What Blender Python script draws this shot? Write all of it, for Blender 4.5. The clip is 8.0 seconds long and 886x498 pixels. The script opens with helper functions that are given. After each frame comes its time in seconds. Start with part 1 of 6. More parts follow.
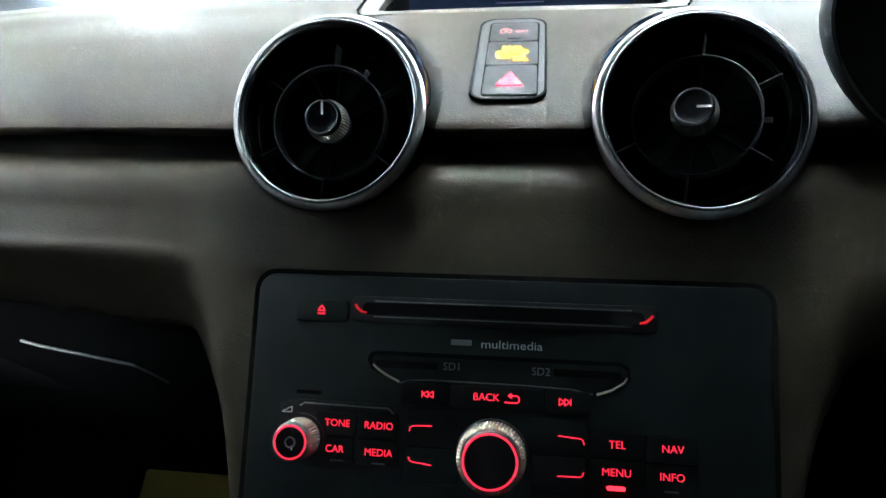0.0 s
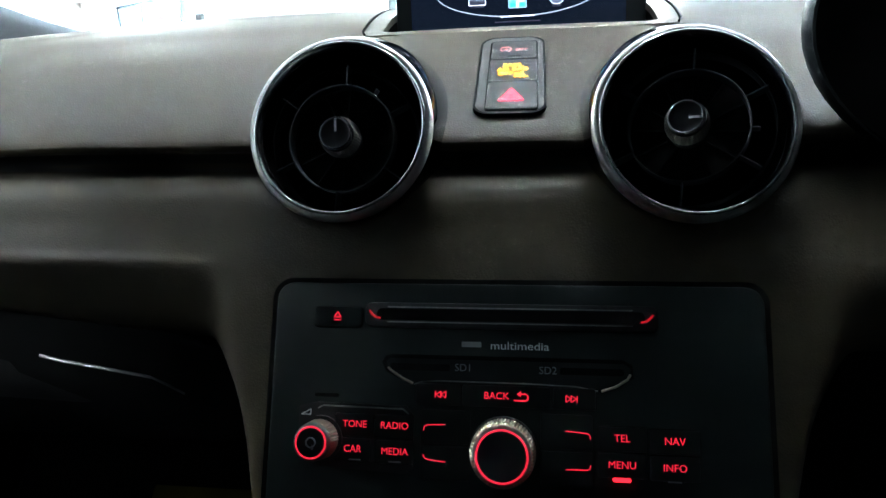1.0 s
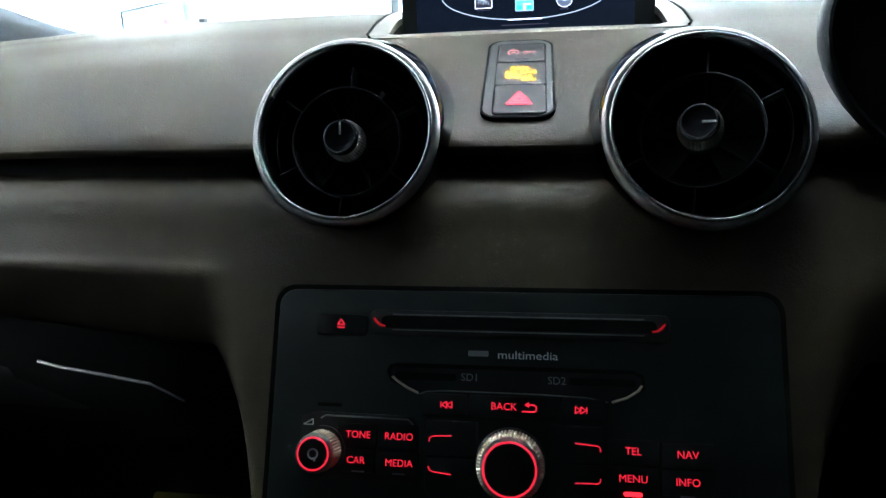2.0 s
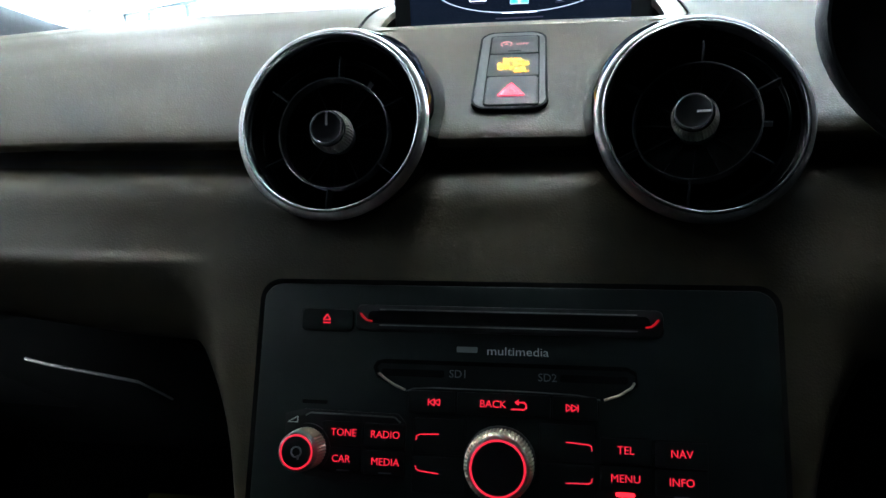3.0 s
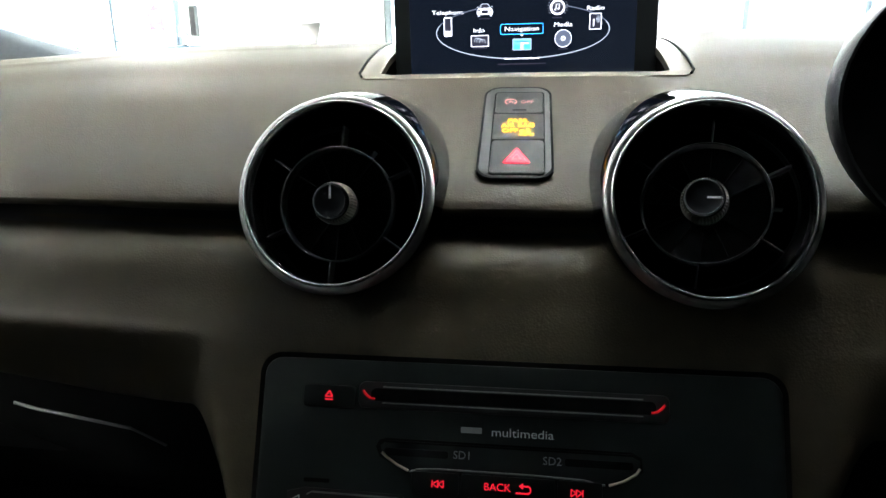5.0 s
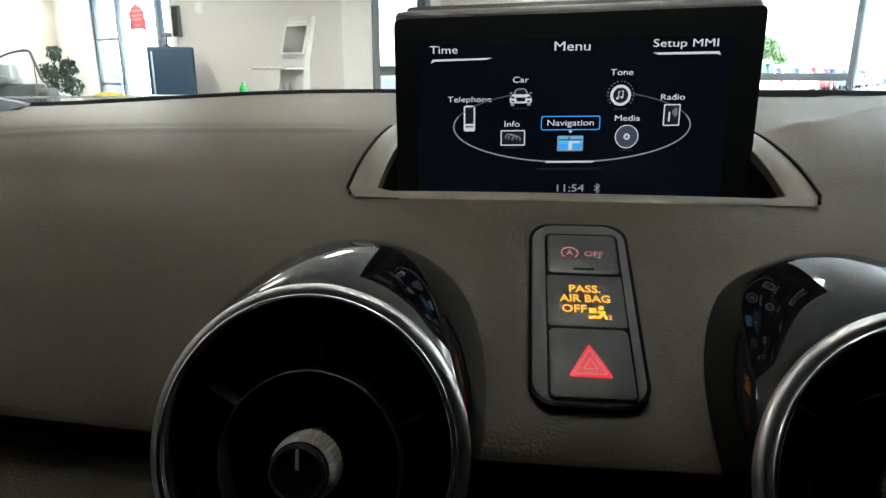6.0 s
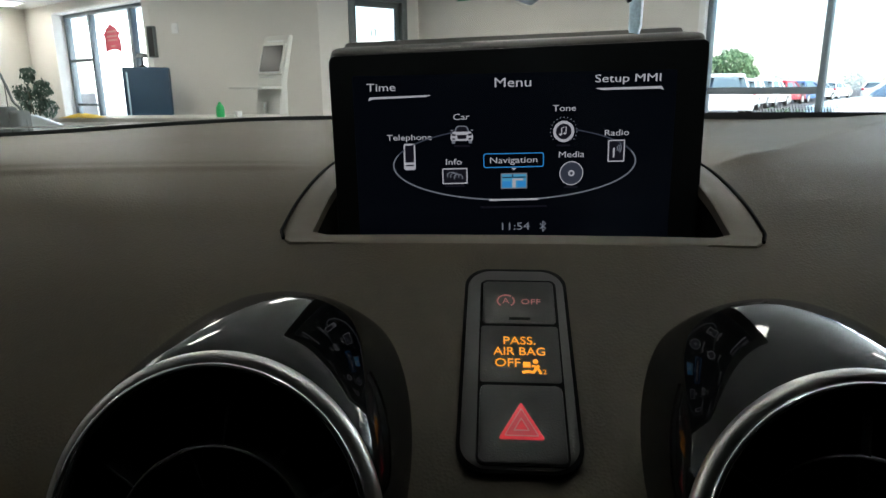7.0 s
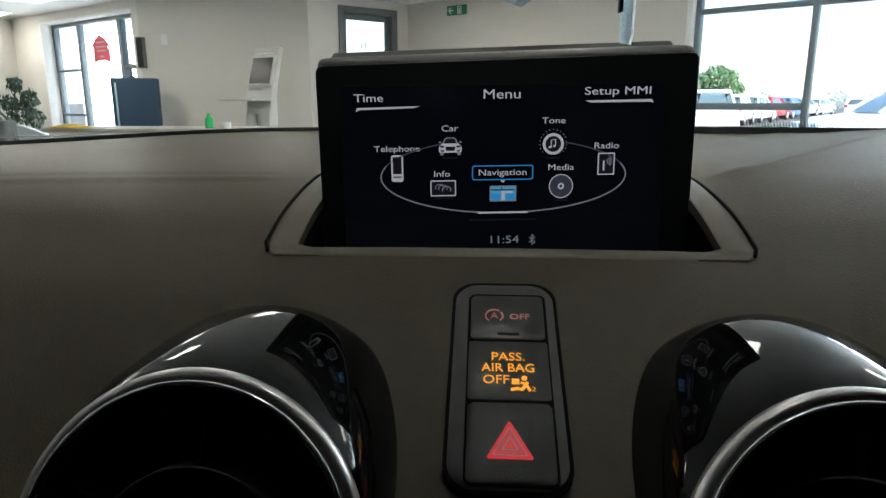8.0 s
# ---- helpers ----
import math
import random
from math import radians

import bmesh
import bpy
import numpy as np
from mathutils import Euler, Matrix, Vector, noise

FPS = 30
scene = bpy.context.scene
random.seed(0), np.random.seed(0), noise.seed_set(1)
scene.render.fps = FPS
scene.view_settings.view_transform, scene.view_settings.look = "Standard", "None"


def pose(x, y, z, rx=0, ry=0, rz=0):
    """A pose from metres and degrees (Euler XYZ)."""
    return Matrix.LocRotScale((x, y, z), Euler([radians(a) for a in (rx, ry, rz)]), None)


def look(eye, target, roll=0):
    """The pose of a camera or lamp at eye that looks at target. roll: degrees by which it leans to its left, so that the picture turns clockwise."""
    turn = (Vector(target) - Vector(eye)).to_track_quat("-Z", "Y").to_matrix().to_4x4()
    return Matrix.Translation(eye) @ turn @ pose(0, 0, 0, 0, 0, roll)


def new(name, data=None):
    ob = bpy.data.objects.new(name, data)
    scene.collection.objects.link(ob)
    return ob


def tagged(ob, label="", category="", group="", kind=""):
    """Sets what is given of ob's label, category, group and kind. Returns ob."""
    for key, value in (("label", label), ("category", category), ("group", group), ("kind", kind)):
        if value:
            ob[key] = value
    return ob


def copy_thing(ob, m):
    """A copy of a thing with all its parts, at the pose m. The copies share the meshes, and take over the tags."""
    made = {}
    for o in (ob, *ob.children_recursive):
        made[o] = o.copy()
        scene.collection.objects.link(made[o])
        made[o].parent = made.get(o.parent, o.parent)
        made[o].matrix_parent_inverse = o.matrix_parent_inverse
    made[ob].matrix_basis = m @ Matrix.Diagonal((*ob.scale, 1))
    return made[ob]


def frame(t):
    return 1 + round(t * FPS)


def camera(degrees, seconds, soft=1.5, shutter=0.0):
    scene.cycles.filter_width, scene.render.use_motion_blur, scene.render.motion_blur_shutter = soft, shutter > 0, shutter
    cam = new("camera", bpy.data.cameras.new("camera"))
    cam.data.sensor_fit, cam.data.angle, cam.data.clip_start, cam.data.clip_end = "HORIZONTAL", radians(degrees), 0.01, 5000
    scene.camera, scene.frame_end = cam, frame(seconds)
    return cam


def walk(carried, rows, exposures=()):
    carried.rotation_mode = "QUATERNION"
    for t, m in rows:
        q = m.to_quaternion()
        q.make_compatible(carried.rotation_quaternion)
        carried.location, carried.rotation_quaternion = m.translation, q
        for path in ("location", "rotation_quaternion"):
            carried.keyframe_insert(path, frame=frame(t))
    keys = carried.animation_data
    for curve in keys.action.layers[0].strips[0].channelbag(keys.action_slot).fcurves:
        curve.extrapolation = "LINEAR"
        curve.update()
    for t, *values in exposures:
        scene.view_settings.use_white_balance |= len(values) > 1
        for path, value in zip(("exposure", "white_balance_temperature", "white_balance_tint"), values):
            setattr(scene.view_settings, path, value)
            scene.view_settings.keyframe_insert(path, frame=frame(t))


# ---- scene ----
cam = camera(68.7, 8.0)
PATH = [
    (0, (0.0160, 0.0610, 0.9620), (-0.2730, 1.9590, 0.4020), -1.00),
    (0.5, (0.0140, 0.0440, 0.9650), (-0.2700, 1.9500, 0.4300), -1.80),
    (1, (0.0130, 0.0450, 0.9630), (-0.2690, 1.9560, 0.4470), -2.00),
    (1.5, (0.0090, 0.0480, 0.9640), (-0.2740, 1.9610, 0.4560), -1.90),
    (3, (0.0150, 0.0580, 0.9560), (-0.2800, 1.9740, 0.4640), -1.70),
    (3.5, (0.0170, 0.0600, 0.9630), (-0.2790, 1.9740, 0.4630), -2.40),
    (4, (0.0140, 0.0560, 0.9650), (-0.2750, 1.9720, 0.4720), -2.30),
    (4.2, (0.0100, 0.0520, 0.9700), (-0.2650, 1.9700, 0.4760), -2.20),
    (5.3, (0.0033, 0.1004, 1.0237), (-0.2409, 2.0101, 0.4818), -0.34),
    (5.5, (-0.0002, 0.1443, 1.0467), (-0.2366, 2.0541, 0.5019), -0.23),
    (5.7, (-0.0039, 0.1731, 1.0409), (-0.2472, 2.0904, 0.5265), -0.15),
    (5.8, (-0.0097, 0.1852, 1.0310), (-0.2374, 2.1067, 0.5251), 0.22),
    (5.9, (-0.0191, 0.1873, 1.0316), (-0.2325, 2.1047, 0.5042), 0.22),
    (6, (-0.0248, 0.1946, 1.0391), (-0.2324, 2.1131, 0.5131), 0.09),
    (6.1, (-0.0214, 0.1978, 1.0429), (-0.2346, 2.1204, 0.5348), 0.08),
    (6.2, (-0.0202, 0.1980, 1.0376), (-0.2242, 2.1233, 0.5359), 0.08),
    (6.3, (-0.0129, 0.2052, 1.0484), (-0.2109, 2.1207, 0.5083), -0.09),
    (6.4, (-0.0071, 0.2164, 1.0478), (-0.1989, 2.1440, 0.5505), -0.12),
    (6.5, (-0.0083, 0.2146, 1.0468), (-0.1916, 2.1415, 0.5437), -0.55),
    (7, (-0.0080, 0.2091, 1.0479), (-0.1628, 2.1446, 0.5681), -0.53),
    (7.5, (-0.0081, 0.2120, 1.0478), (-0.1462, 2.1543, 0.5913), -0.26),
    (8, (-0.0078, 0.2138, 1.0470), (-0.1294, 2.1606, 0.6051), -0.05),
]
EXPOSURES = [(0.0, 5.55, 5200, 2), (0.5, 4.85, 5200, 2), (1.5, 4.8, 5200, 2), (3.0, 4.85, 5200, 2), (3.5, 5.2, 5200, 2), (4.2, 4.95, 5200, 2), (5.5, 4.3, 6080, 5), (6.0, 2.70, 6080, 5), (6.2, 2.15, 6080, 5), (6.5, 1.88, 6080, 5), (8.0, 1.72, 6080, 5)]
walk(cam, [(t, look(eye, target, roll)) for t, eye, target, roll in PATH], EXPOSURES)

# ---------------------------------------------------------------- world, sun, large lights
world = bpy.data.worlds.new("world")
scene.world = world
world.use_nodes = True
wn = world.node_tree.nodes
sky = wn.new("ShaderNodeTexSky")
sky.sky_type, sky.sun_disc = "NISHITA", False
sky.sun_elevation, sky.sun_rotation = radians(38), radians(150)
wn["Background"].inputs["Strength"].default_value = 0.15
world.node_tree.links.new(sky.outputs["Color"], wn["Background"].inputs["Color"])


def sun_lamp():
    lamp = bpy.data.lights.new("sun", "SUN")
    lamp.energy, lamp.angle, lamp.color = 4.0, radians(0.5), (1, 0.95, 0.88)
    ob = new("sun", lamp)
    el, az = radians(38), radians(150)
    way = Vector((math.sin(az) * math.cos(el), math.cos(az) * math.cos(el), math.sin(el)))
    ob.matrix_world = look(way * 20, (0, 0, 0))


def window_or_fill_light(eye, target, w, h, watts, color):
    lamp = bpy.data.lights.new("window_or_fill_light", "AREA")
    lamp.shape, lamp.size, lamp.size_y, lamp.energy, lamp.color = "RECTANGLE", w, h, watts, color
    ob = new("window_or_fill_light", lamp)
    ob.matrix_world = look(eye, target)


sun_lamp()
# daylight through the shop windows in front; the last is an added fill lamp
window_or_fill_light((4.50, 4.95, 1.5), (0.0, 0.5, 1.0), 2.6, 1.8, 75, (0.90, 0.95, 1.0))
window_or_fill_light((-5.39, 9.72, 1.25), (-7.0, 7.2, 1.15), 2.2, 1.6, 19, (0.97, 0.98, 1.0))
# added fill from the left, at a wall that has no window
window_or_fill_light((-8.35, 2.6, 1.45), (0, 0.4, 1.0), 4.5, 1.9, 90, (0.97, 0.98, 1.0))

# ---------------------------------------------------------------- materials


def mat(name, color, rough=0.5, metal=0.0, grain=0.0, size=900.0, vary=0.0, vary_size=14.0, coat=0.0, spec=0.5, bump_kind="VORONOI", emit=None, power=0.0, depth=0.0004):
    m = bpy.data.materials.new(name)
    m.use_nodes = True
    t = m.node_tree
    b = t.nodes["Principled BSDF"]
    b.inputs["Base Color"].default_value = (*color, 1)
    b.inputs["Roughness"].default_value = rough
    b.inputs["Metallic"].default_value = metal
    b.inputs["Coat Weight"].default_value = coat
    b.inputs["Specular IOR Level"].default_value = spec
    if emit:
        b.inputs["Emission Color"].default_value = (*emit, 1)
        b.inputs["Emission Strength"].default_value = power
    co = t.nodes.new("ShaderNodeTexCoord")
    if vary:
        n1 = t.nodes.new("ShaderNodeTexNoise")
        n1.inputs["Scale"].default_value, n1.inputs["Detail"].default_value = vary_size, 6
        t.links.new(co.outputs["Object"], n1.inputs["Vector"])
        n2 = t.nodes.new("ShaderNodeTexNoise")
        n2.inputs["Scale"].default_value, n2.inputs["Detail"].default_value = vary_size * 17, 3
        t.links.new(co.outputs["Object"], n2.inputs["Vector"])
        add = t.nodes.new("ShaderNodeMath")
        add.operation = "ADD"
        t.links.new(n1.outputs["Fac"], add.inputs[0])
        t.links.new(n2.outputs["Fac"], add.inputs[1])
        ra = t.nodes.new("ShaderNodeMapRange")
        ra.inputs["From Min"].default_value, ra.inputs["From Max"].default_value = 0.6, 1.4
        ra.inputs["To Min"].default_value, ra.inputs["To Max"].default_value = 1 - vary, 1 + vary
        t.links.new(add.outputs[0], ra.inputs["Value"])
        mx = t.nodes.new("ShaderNodeVectorMath")
        mx.operation = "SCALE"
        mx.inputs[0].default_value = color
        t.links.new(ra.outputs["Result"], mx.inputs["Scale"])
        t.links.new(mx.outputs["Vector"], b.inputs["Base Color"])
        rr = t.nodes.new("ShaderNodeMapRange")
        rr.inputs["From Min"].default_value, rr.inputs["From Max"].default_value = 0.6, 1.4
        rr.inputs["To Min"].default_value, rr.inputs["To Max"].default_value = max(0.0, rough - 0.25 * vary), min(1.0, rough + 0.25 * vary)
        t.links.new(add.outputs[0], rr.inputs["Value"])
        t.links.new(rr.outputs["Result"], b.inputs["Roughness"])
    if grain:
        g = t.nodes.new("ShaderNodeTexVoronoi" if bump_kind == "VORONOI" else "ShaderNodeTexNoise")
        g.inputs["Scale"].default_value = size
        t.links.new(co.outputs["Object"], g.inputs["Vector"])
        bp = t.nodes.new("ShaderNodeBump")
        bp.inputs["Strength"].default_value, bp.inputs["Distance"].default_value = grain, depth
        t.links.new(g.outputs[0], bp.inputs["Height"])
        t.links.new(bp.outputs["Normal"], b.inputs["Normal"])
    return m


M_DASH = mat("soft_touch_plastic", (0.056, 0.0450, 0.0258), 0.51, grain=0.2, size=1000, vary=0.12, vary_size=9, depth=0.0005, spec=0.3)
M_TRIM = mat("smooth_plastic", (0.125, 0.108, 0.080), 0.38, grain=0.12, size=1400, vary=0.08)
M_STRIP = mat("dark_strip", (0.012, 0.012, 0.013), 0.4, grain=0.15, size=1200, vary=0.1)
M_PIANO = mat("piano_black", (0.004, 0.0042, 0.004), 0.035, spec=0.20)
M_CHROME = mat("satin_chrome", (0.62, 0.61, 0.59), 0.36, metal=1.0, vary=0.06, vary_size=60)
M_CHROME2 = mat("bright_chrome", (0.82, 0.83, 0.84), 0.12, metal=0.95)
M_KNURL = mat("champagne_metal", (0.74, 0.65, 0.50), 0.36, metal=0.35, vary=0.08, vary_size=90)
M_BLACK = mat("black_plastic", (0.01, 0.01, 0.0105), 0.45, grain=0.2, size=1500, vary=0.15)
M_RADIO = mat("radio_face", (0.0075, 0.0115, 0.0105), 0.42, spec=0.3, grain=0.1, size=2200, vary=0.12, vary_size=30)
M_BUTTON = mat("button_plastic", (0.0075, 0.0066, 0.0050), 0.42, spec=0.55, grain=0.15, size=1800, vary=0.12, vary_size=40)
M_BEZEL = mat("bezel_plastic", (0.0190, 0.0170, 0.0130), 0.36, spec=0.8, grain=0.12, size=1500, vary=0.08)
M_GAP = mat("dark_gap", (0.003, 0.003, 0.003), 0.8, vary=0.1, spec=0.1)
# black print lifted to dark grey, which puts haze into its colour
M_HAZED_BAND = mat("hazed_ceramic_print", (0.055, 0.060, 0.062), 0.5, vary=0.15, vary_size=40)
M_FABRIC = mat("headliner_fabric", (0.025, 0.024, 0.023), 0.95, grain=0.3, size=700, vary=0.06)
M_CARPET = mat("carpet", (0.012, 0.012, 0.012), 1.0, grain=0.6, size=500, vary=0.2, depth=0.002)
M_FOOTBLACK = mat("lower_trim_plastic", (0.0040, 0.0046, 0.0048), 0.75, spec=0.2, grain=0.2, size=900, vary=0.15)
M_LOUVRE = mat("louvre_plastic", (0.04, 0.04, 0.041), 0.32, vary=0.1, vary_size=60)
M_CAP = mat("knob_cap", (0.008, 0.0085, 0.0095), 0.3, vary=0.1, vary_size=60)
M_KEY = mat("key_plastic", (0.0070, 0.0095, 0.0090), 0.38, spec=0.3, grain=0.08, size=2200, vary=0.12, vary_size=40)
M_LINE = mat("edge_line_plastic", (0.20, 0.21, 0.20), 0.3, vary=0.1, vary_size=60)
M_GREYDIM = mat("dim_grey_print", (0.27, 0.28, 0.29), 0.5, vary=0.08)
M_REDSLOT = mat("dim_red_light", (0.3, 0.01, 0.01), 0.4, emit=(1.0, 0.008, 0.016), power=0.013)
M_HOUSING = mat("housing_plastic", (0.036, 0.034, 0.029), 0.5, grain=0.1, size=1500, vary=0.08)
M_PILLAR = mat("pillar_plastic", (0.20, 0.225, 0.25), 0.55, grain=0.2, size=800, vary=0.08)
M_YELLOW = mat("yellow_card_paper", (0.55, 0.42, 0.08), 0.7, vary=0.08, vary_size=12)
M_HOOD = mat("hood_plastic", (0.025, 0.026, 0.028), 0.35, grain=0.2, size=900, vary=0.1)
M_KNURL2 = mat("knurled_grey_metal", (0.50, 0.46, 0.39), 0.4, metal=0.4, vary=0.08, vary_size=90)
M_TRI3 = mat("pink_red_plastic", (0.30, 0.02, 0.035), 0.4, emit=(1.0, 0.010, 0.04), power=0.05)
M_NOTICE = mat("red_notice_paper", (0.55, 0.05, 0.09), 0.6, vary=0.06, vary_size=8)
M_NOTICE2 = mat("pale_red_print", (0.6, 0.25, 0.25), 0.6, vary=0.05)
M_EXIT = mat("green_sign_plastic", (0.01, 0.18, 0.08), 0.4, vary=0.05)
M_KIOSKSCREEN = mat("kiosk_screen", (0.022, 0.021, 0.020), 0.22, vary=0.05, spec=0.12)
M_CABINET = mat("cabinet_blue_grey", (0.010, 0.042, 0.085), 0.5, vary=0.1, vary_size=3)
M_PALEBLUE = mat("pale_blue_edge", (0.5, 0.65, 0.75), 0.3, vary=0.05)
M_GREENPLASTIC = mat("green_plastic", (0.04, 0.42, 0.12), 0.3, vary=0.06, vary_size=30)
M_YELLOWCLOTH = mat("yellow_fabric", (0.65, 0.45, 0.06), 0.9, grain=0.3, size=300, vary=0.12)
# pale grey leaves, the haze of distance is put into the colour
M_HAZED_FARLEAF = mat("distance_hazed_foliage", (0.38, 0.42, 0.42), 0.9, vary=0.2, vary_size=0.2)
M_GRASS = mat("dry_grass", (0.22, 0.24, 0.08), 0.95, vary=0.25, vary_size=1.5)
M_GREYTXT = mat("grey_print", (0.72, 0.74, 0.76), 0.5, vary=0.08)
M_WHITETXT = mat("white_print", (0.75, 0.75, 0.75), 0.5, vary=0.05)
M_RED = mat("red_backlight", (0.2, 0.005, 0.01), 0.4, emit=(1.0, 0.018, 0.040), power=0.036)
M_REDLED = mat("red_led", (0.4, 0.01, 0.01), 0.4, emit=(1.0, 0.010, 0.018), power=0.11)
M_PINK = mat("dim_red_backlight", (0.3, 0.1, 0.1), 0.5, emit=(1.0, 0.28, 0.24), power=0.055)
M_AMBER = mat("amber_backlight", (0.15, 0.06, 0.0), 0.4, emit=(1.0, 0.34, 0.003), power=0.31)
M_TRI = mat("red_triangle_plastic", (0.25, 0.004, 0.010), 0.4, emit=(1.0, 0.006, 0.030), power=0.125)
M_TRI2 = mat("pale_red_line", (0.25, 0.12, 0.12), 0.5, emit=(1.0, 0.24, 0.28), power=0.055)
M_SCREEN = mat("display_glass", (0.003, 0.004, 0.006), 0.2, emit=(0.10, 0.14, 0.26), power=0.0025)
M_GLOSSBLK = mat("display_housing_black", (0.006, 0.0075, 0.0085), 0.3)
M_PIX = mat("lit_white_pixels", (0.1, 0.1, 0.1), 0.4, emit=(0.9, 0.85, 0.92), power=0.105)
M_PIXDIM = mat("lit_grey_pixels", (0.05, 0.05, 0.05), 0.4, emit=(0.7, 0.72, 0.85), power=0.05)
M_PIXFAINT = mat("faint_pixels", (0.02, 0.02, 0.02), 0.4, emit=(0.5, 0.55, 0.8), power=0.015)
M_PIXBLUE = mat("lit_blue_pixels", (0.02, 0.05, 0.1), 0.4, emit=(0.07, 0.42, 1.0), power=0.125)
M_PIXCYAN = mat("lit_cyan_pixels", (0.02, 0.08, 0.1), 0.4, emit=(0.14, 0.52, 0.85), power=0.13)
M_PIXDARK = mat("dark_pixels", (0.004, 0.004, 0.006), 0.4, emit=(0.2, 0.18, 0.3), power=0.0075)
M_WALL = mat("painted_wall", (0.62, 0.6, 0.56), 0.85, grain=0.15, size=120, vary=0.05, vary_size=1.5, bump_kind="NOISE", depth=0.002)
M_DESK = mat("pale_grey_laminate", (0.42, 0.41, 0.38), 0.5, vary=0.06, vary_size=3)
M_KIOSK = mat("off_white_kiosk_panel", (0.52, 0.52, 0.49), 0.5, vary=0.05, vary_size=4)
M_WHITE = mat("white_paint", (0.78, 0.78, 0.77), 0.6, vary=0.04, vary_size=2)
M_FLOORTILE = mat("floor_tile", (0.36, 0.35, 0.33), 0.25, vary=0.1, vary_size=2)
M_FRAME = mat("grey_aluminium_frame", (0.16, 0.19, 0.21), 0.4, metal=0.3, vary=0.06)
M_DOORGREY = mat("dark_grey_door", (0.12, 0.135, 0.135), 0.5, vary=0.06)
M_LAMP = mat("ceiling_panel_glow", (0.9, 0.9, 0.9), 0.5, emit=(1.0, 0.92, 0.80), power=5.0)
M_ASPHALT = mat("asphalt", (0.1, 0.1, 0.1), 0.9, vary=0.15, vary_size=1, grain=0.3, size=60, bump_kind="NOISE", depth=0.01)
M_LEAF = mat("foliage", (0.115, 0.20, 0.095), 0.6, vary=0.35, vary_size=3)
M_POTLEAF = mat("dark_pot_foliage", (0.028, 0.060, 0.042), 0.6, vary=0.35, vary_size=6)
M_BARK = mat("bark", (0.12, 0.09, 0.06), 0.9, vary=0.2)
M_CARWHITE = mat("white_car_paint", (0.75, 0.75, 0.75), 0.25, coat=0.6, vary=0.03)
M_CARRED = mat("red_car_paint", (0.45, 0.03, 0.05), 0.25, coat=0.6, vary=0.04)
M_CARBLUE = mat("blue_car_paint", (0.08, 0.16, 0.35), 0.25, coat=0.6, vary=0.04)
M_CARSILVER = mat("silver_car_paint", (0.5, 0.54, 0.55), 0.35, metal=0.25, coat=0.5, vary=0.04)
M_CARGLASS = mat("tinted_car_glass", (0.10, 0.14, 0.16), 0.05, vary=0.05)
M_TYRE = mat("tyre_rubber", (0.02, 0.02, 0.02), 0.8, vary=0.1)


def glass_mat(name, color, ior=1.45):
    m = bpy.data.materials.new(name)
    m.use_nodes = True
    b = m.node_tree.nodes["Principled BSDF"]
    b.inputs["Base Color"].default_value = (*color, 1)
    b.inputs["Roughness"].default_value = 0.0
    b.inputs["IOR"].default_value = ior
    b.inputs["Transmission Weight"].default_value = 1.0
    return m


M_GLASS = glass_mat("clear_glass", (0.97, 0.985, 0.98))
M_TAG = mat("speckled_pale_blue_grey", (0.50, 0.62, 0.68), 0.55, vary=0.35, vary_size=90, grain=0.3, size=600)
M_TAG.node_tree.nodes["Principled BSDF"].inputs["Transmission Weight"].default_value = 0.7

# ---------------------------------------------------------------- building helpers


def finish(bm, name, material, smooth=True, angle=40):
    bmesh.ops.recalc_face_normals(bm, faces=bm.faces)
    for f in bm.faces:
        f.smooth = smooth
    if smooth:
        for e in bm.edges:
            if len(e.link_faces) == 2 and e.calc_face_angle(0) > radians(angle):
                e.smooth = False
    me = bpy.data.meshes.new(name)
    bm.to_mesh(me)
    bm.free()
    me.materials.append(material)
    return me


def part(name, bm, material, parent, label="", m=None, smooth=True, angle=40):
    """One mesh object under a thing or a part."""
    ob = new(name, finish(bm, name, material, smooth, angle))
    ob.parent = parent
    if m is not None:
        ob.matrix_basis = m
    if label:
        ob["label"] = label
    return ob


def thing(name, label, category, m=Matrix(), group="", kind=""):
    ob = new(name)
    ob.empty_display_size = 0.02
    ob.matrix_basis = m
    return tagged(ob, label, category, group, kind)


def solid(name, bm, material, label, category, m=None, group="", kind="", smooth=True, angle=40):
    """One mesh that is a whole thing."""
    ob = new(name, finish(bm, name, material, smooth, angle))
    if m is not None:
        ob.matrix_basis = m
    return tagged(ob, label, category, group, kind)


def axes(o, x, up):
    """A pose whose local x and y are x and up, and whose z looks out of the face."""
    x, up = Vector(x).normalized(), Vector(up).normalized()
    n = x.cross(up)
    m = Matrix((x, up, n)).transposed().to_4x4()
    m.translation = o
    return m


def box(bm, x0, x1, y0, y1, z0, z1, bevel=0.0, seg=2):
    r = bmesh.ops.create_cube(bm, size=1.0, matrix=Matrix.Translation(((x0 + x1) / 2, (y0 + y1) / 2, (z0 + z1) / 2)) @ Matrix.Diagonal((x1 - x0, y1 - y0, z1 - z0, 1)))
    if bevel:
        es = list({e for v in r["verts"] for e in v.link_edges})
        bmesh.ops.bevel(bm, geom=es, offset=bevel, segments=seg, profile=0.5, affect="EDGES")
    return bm


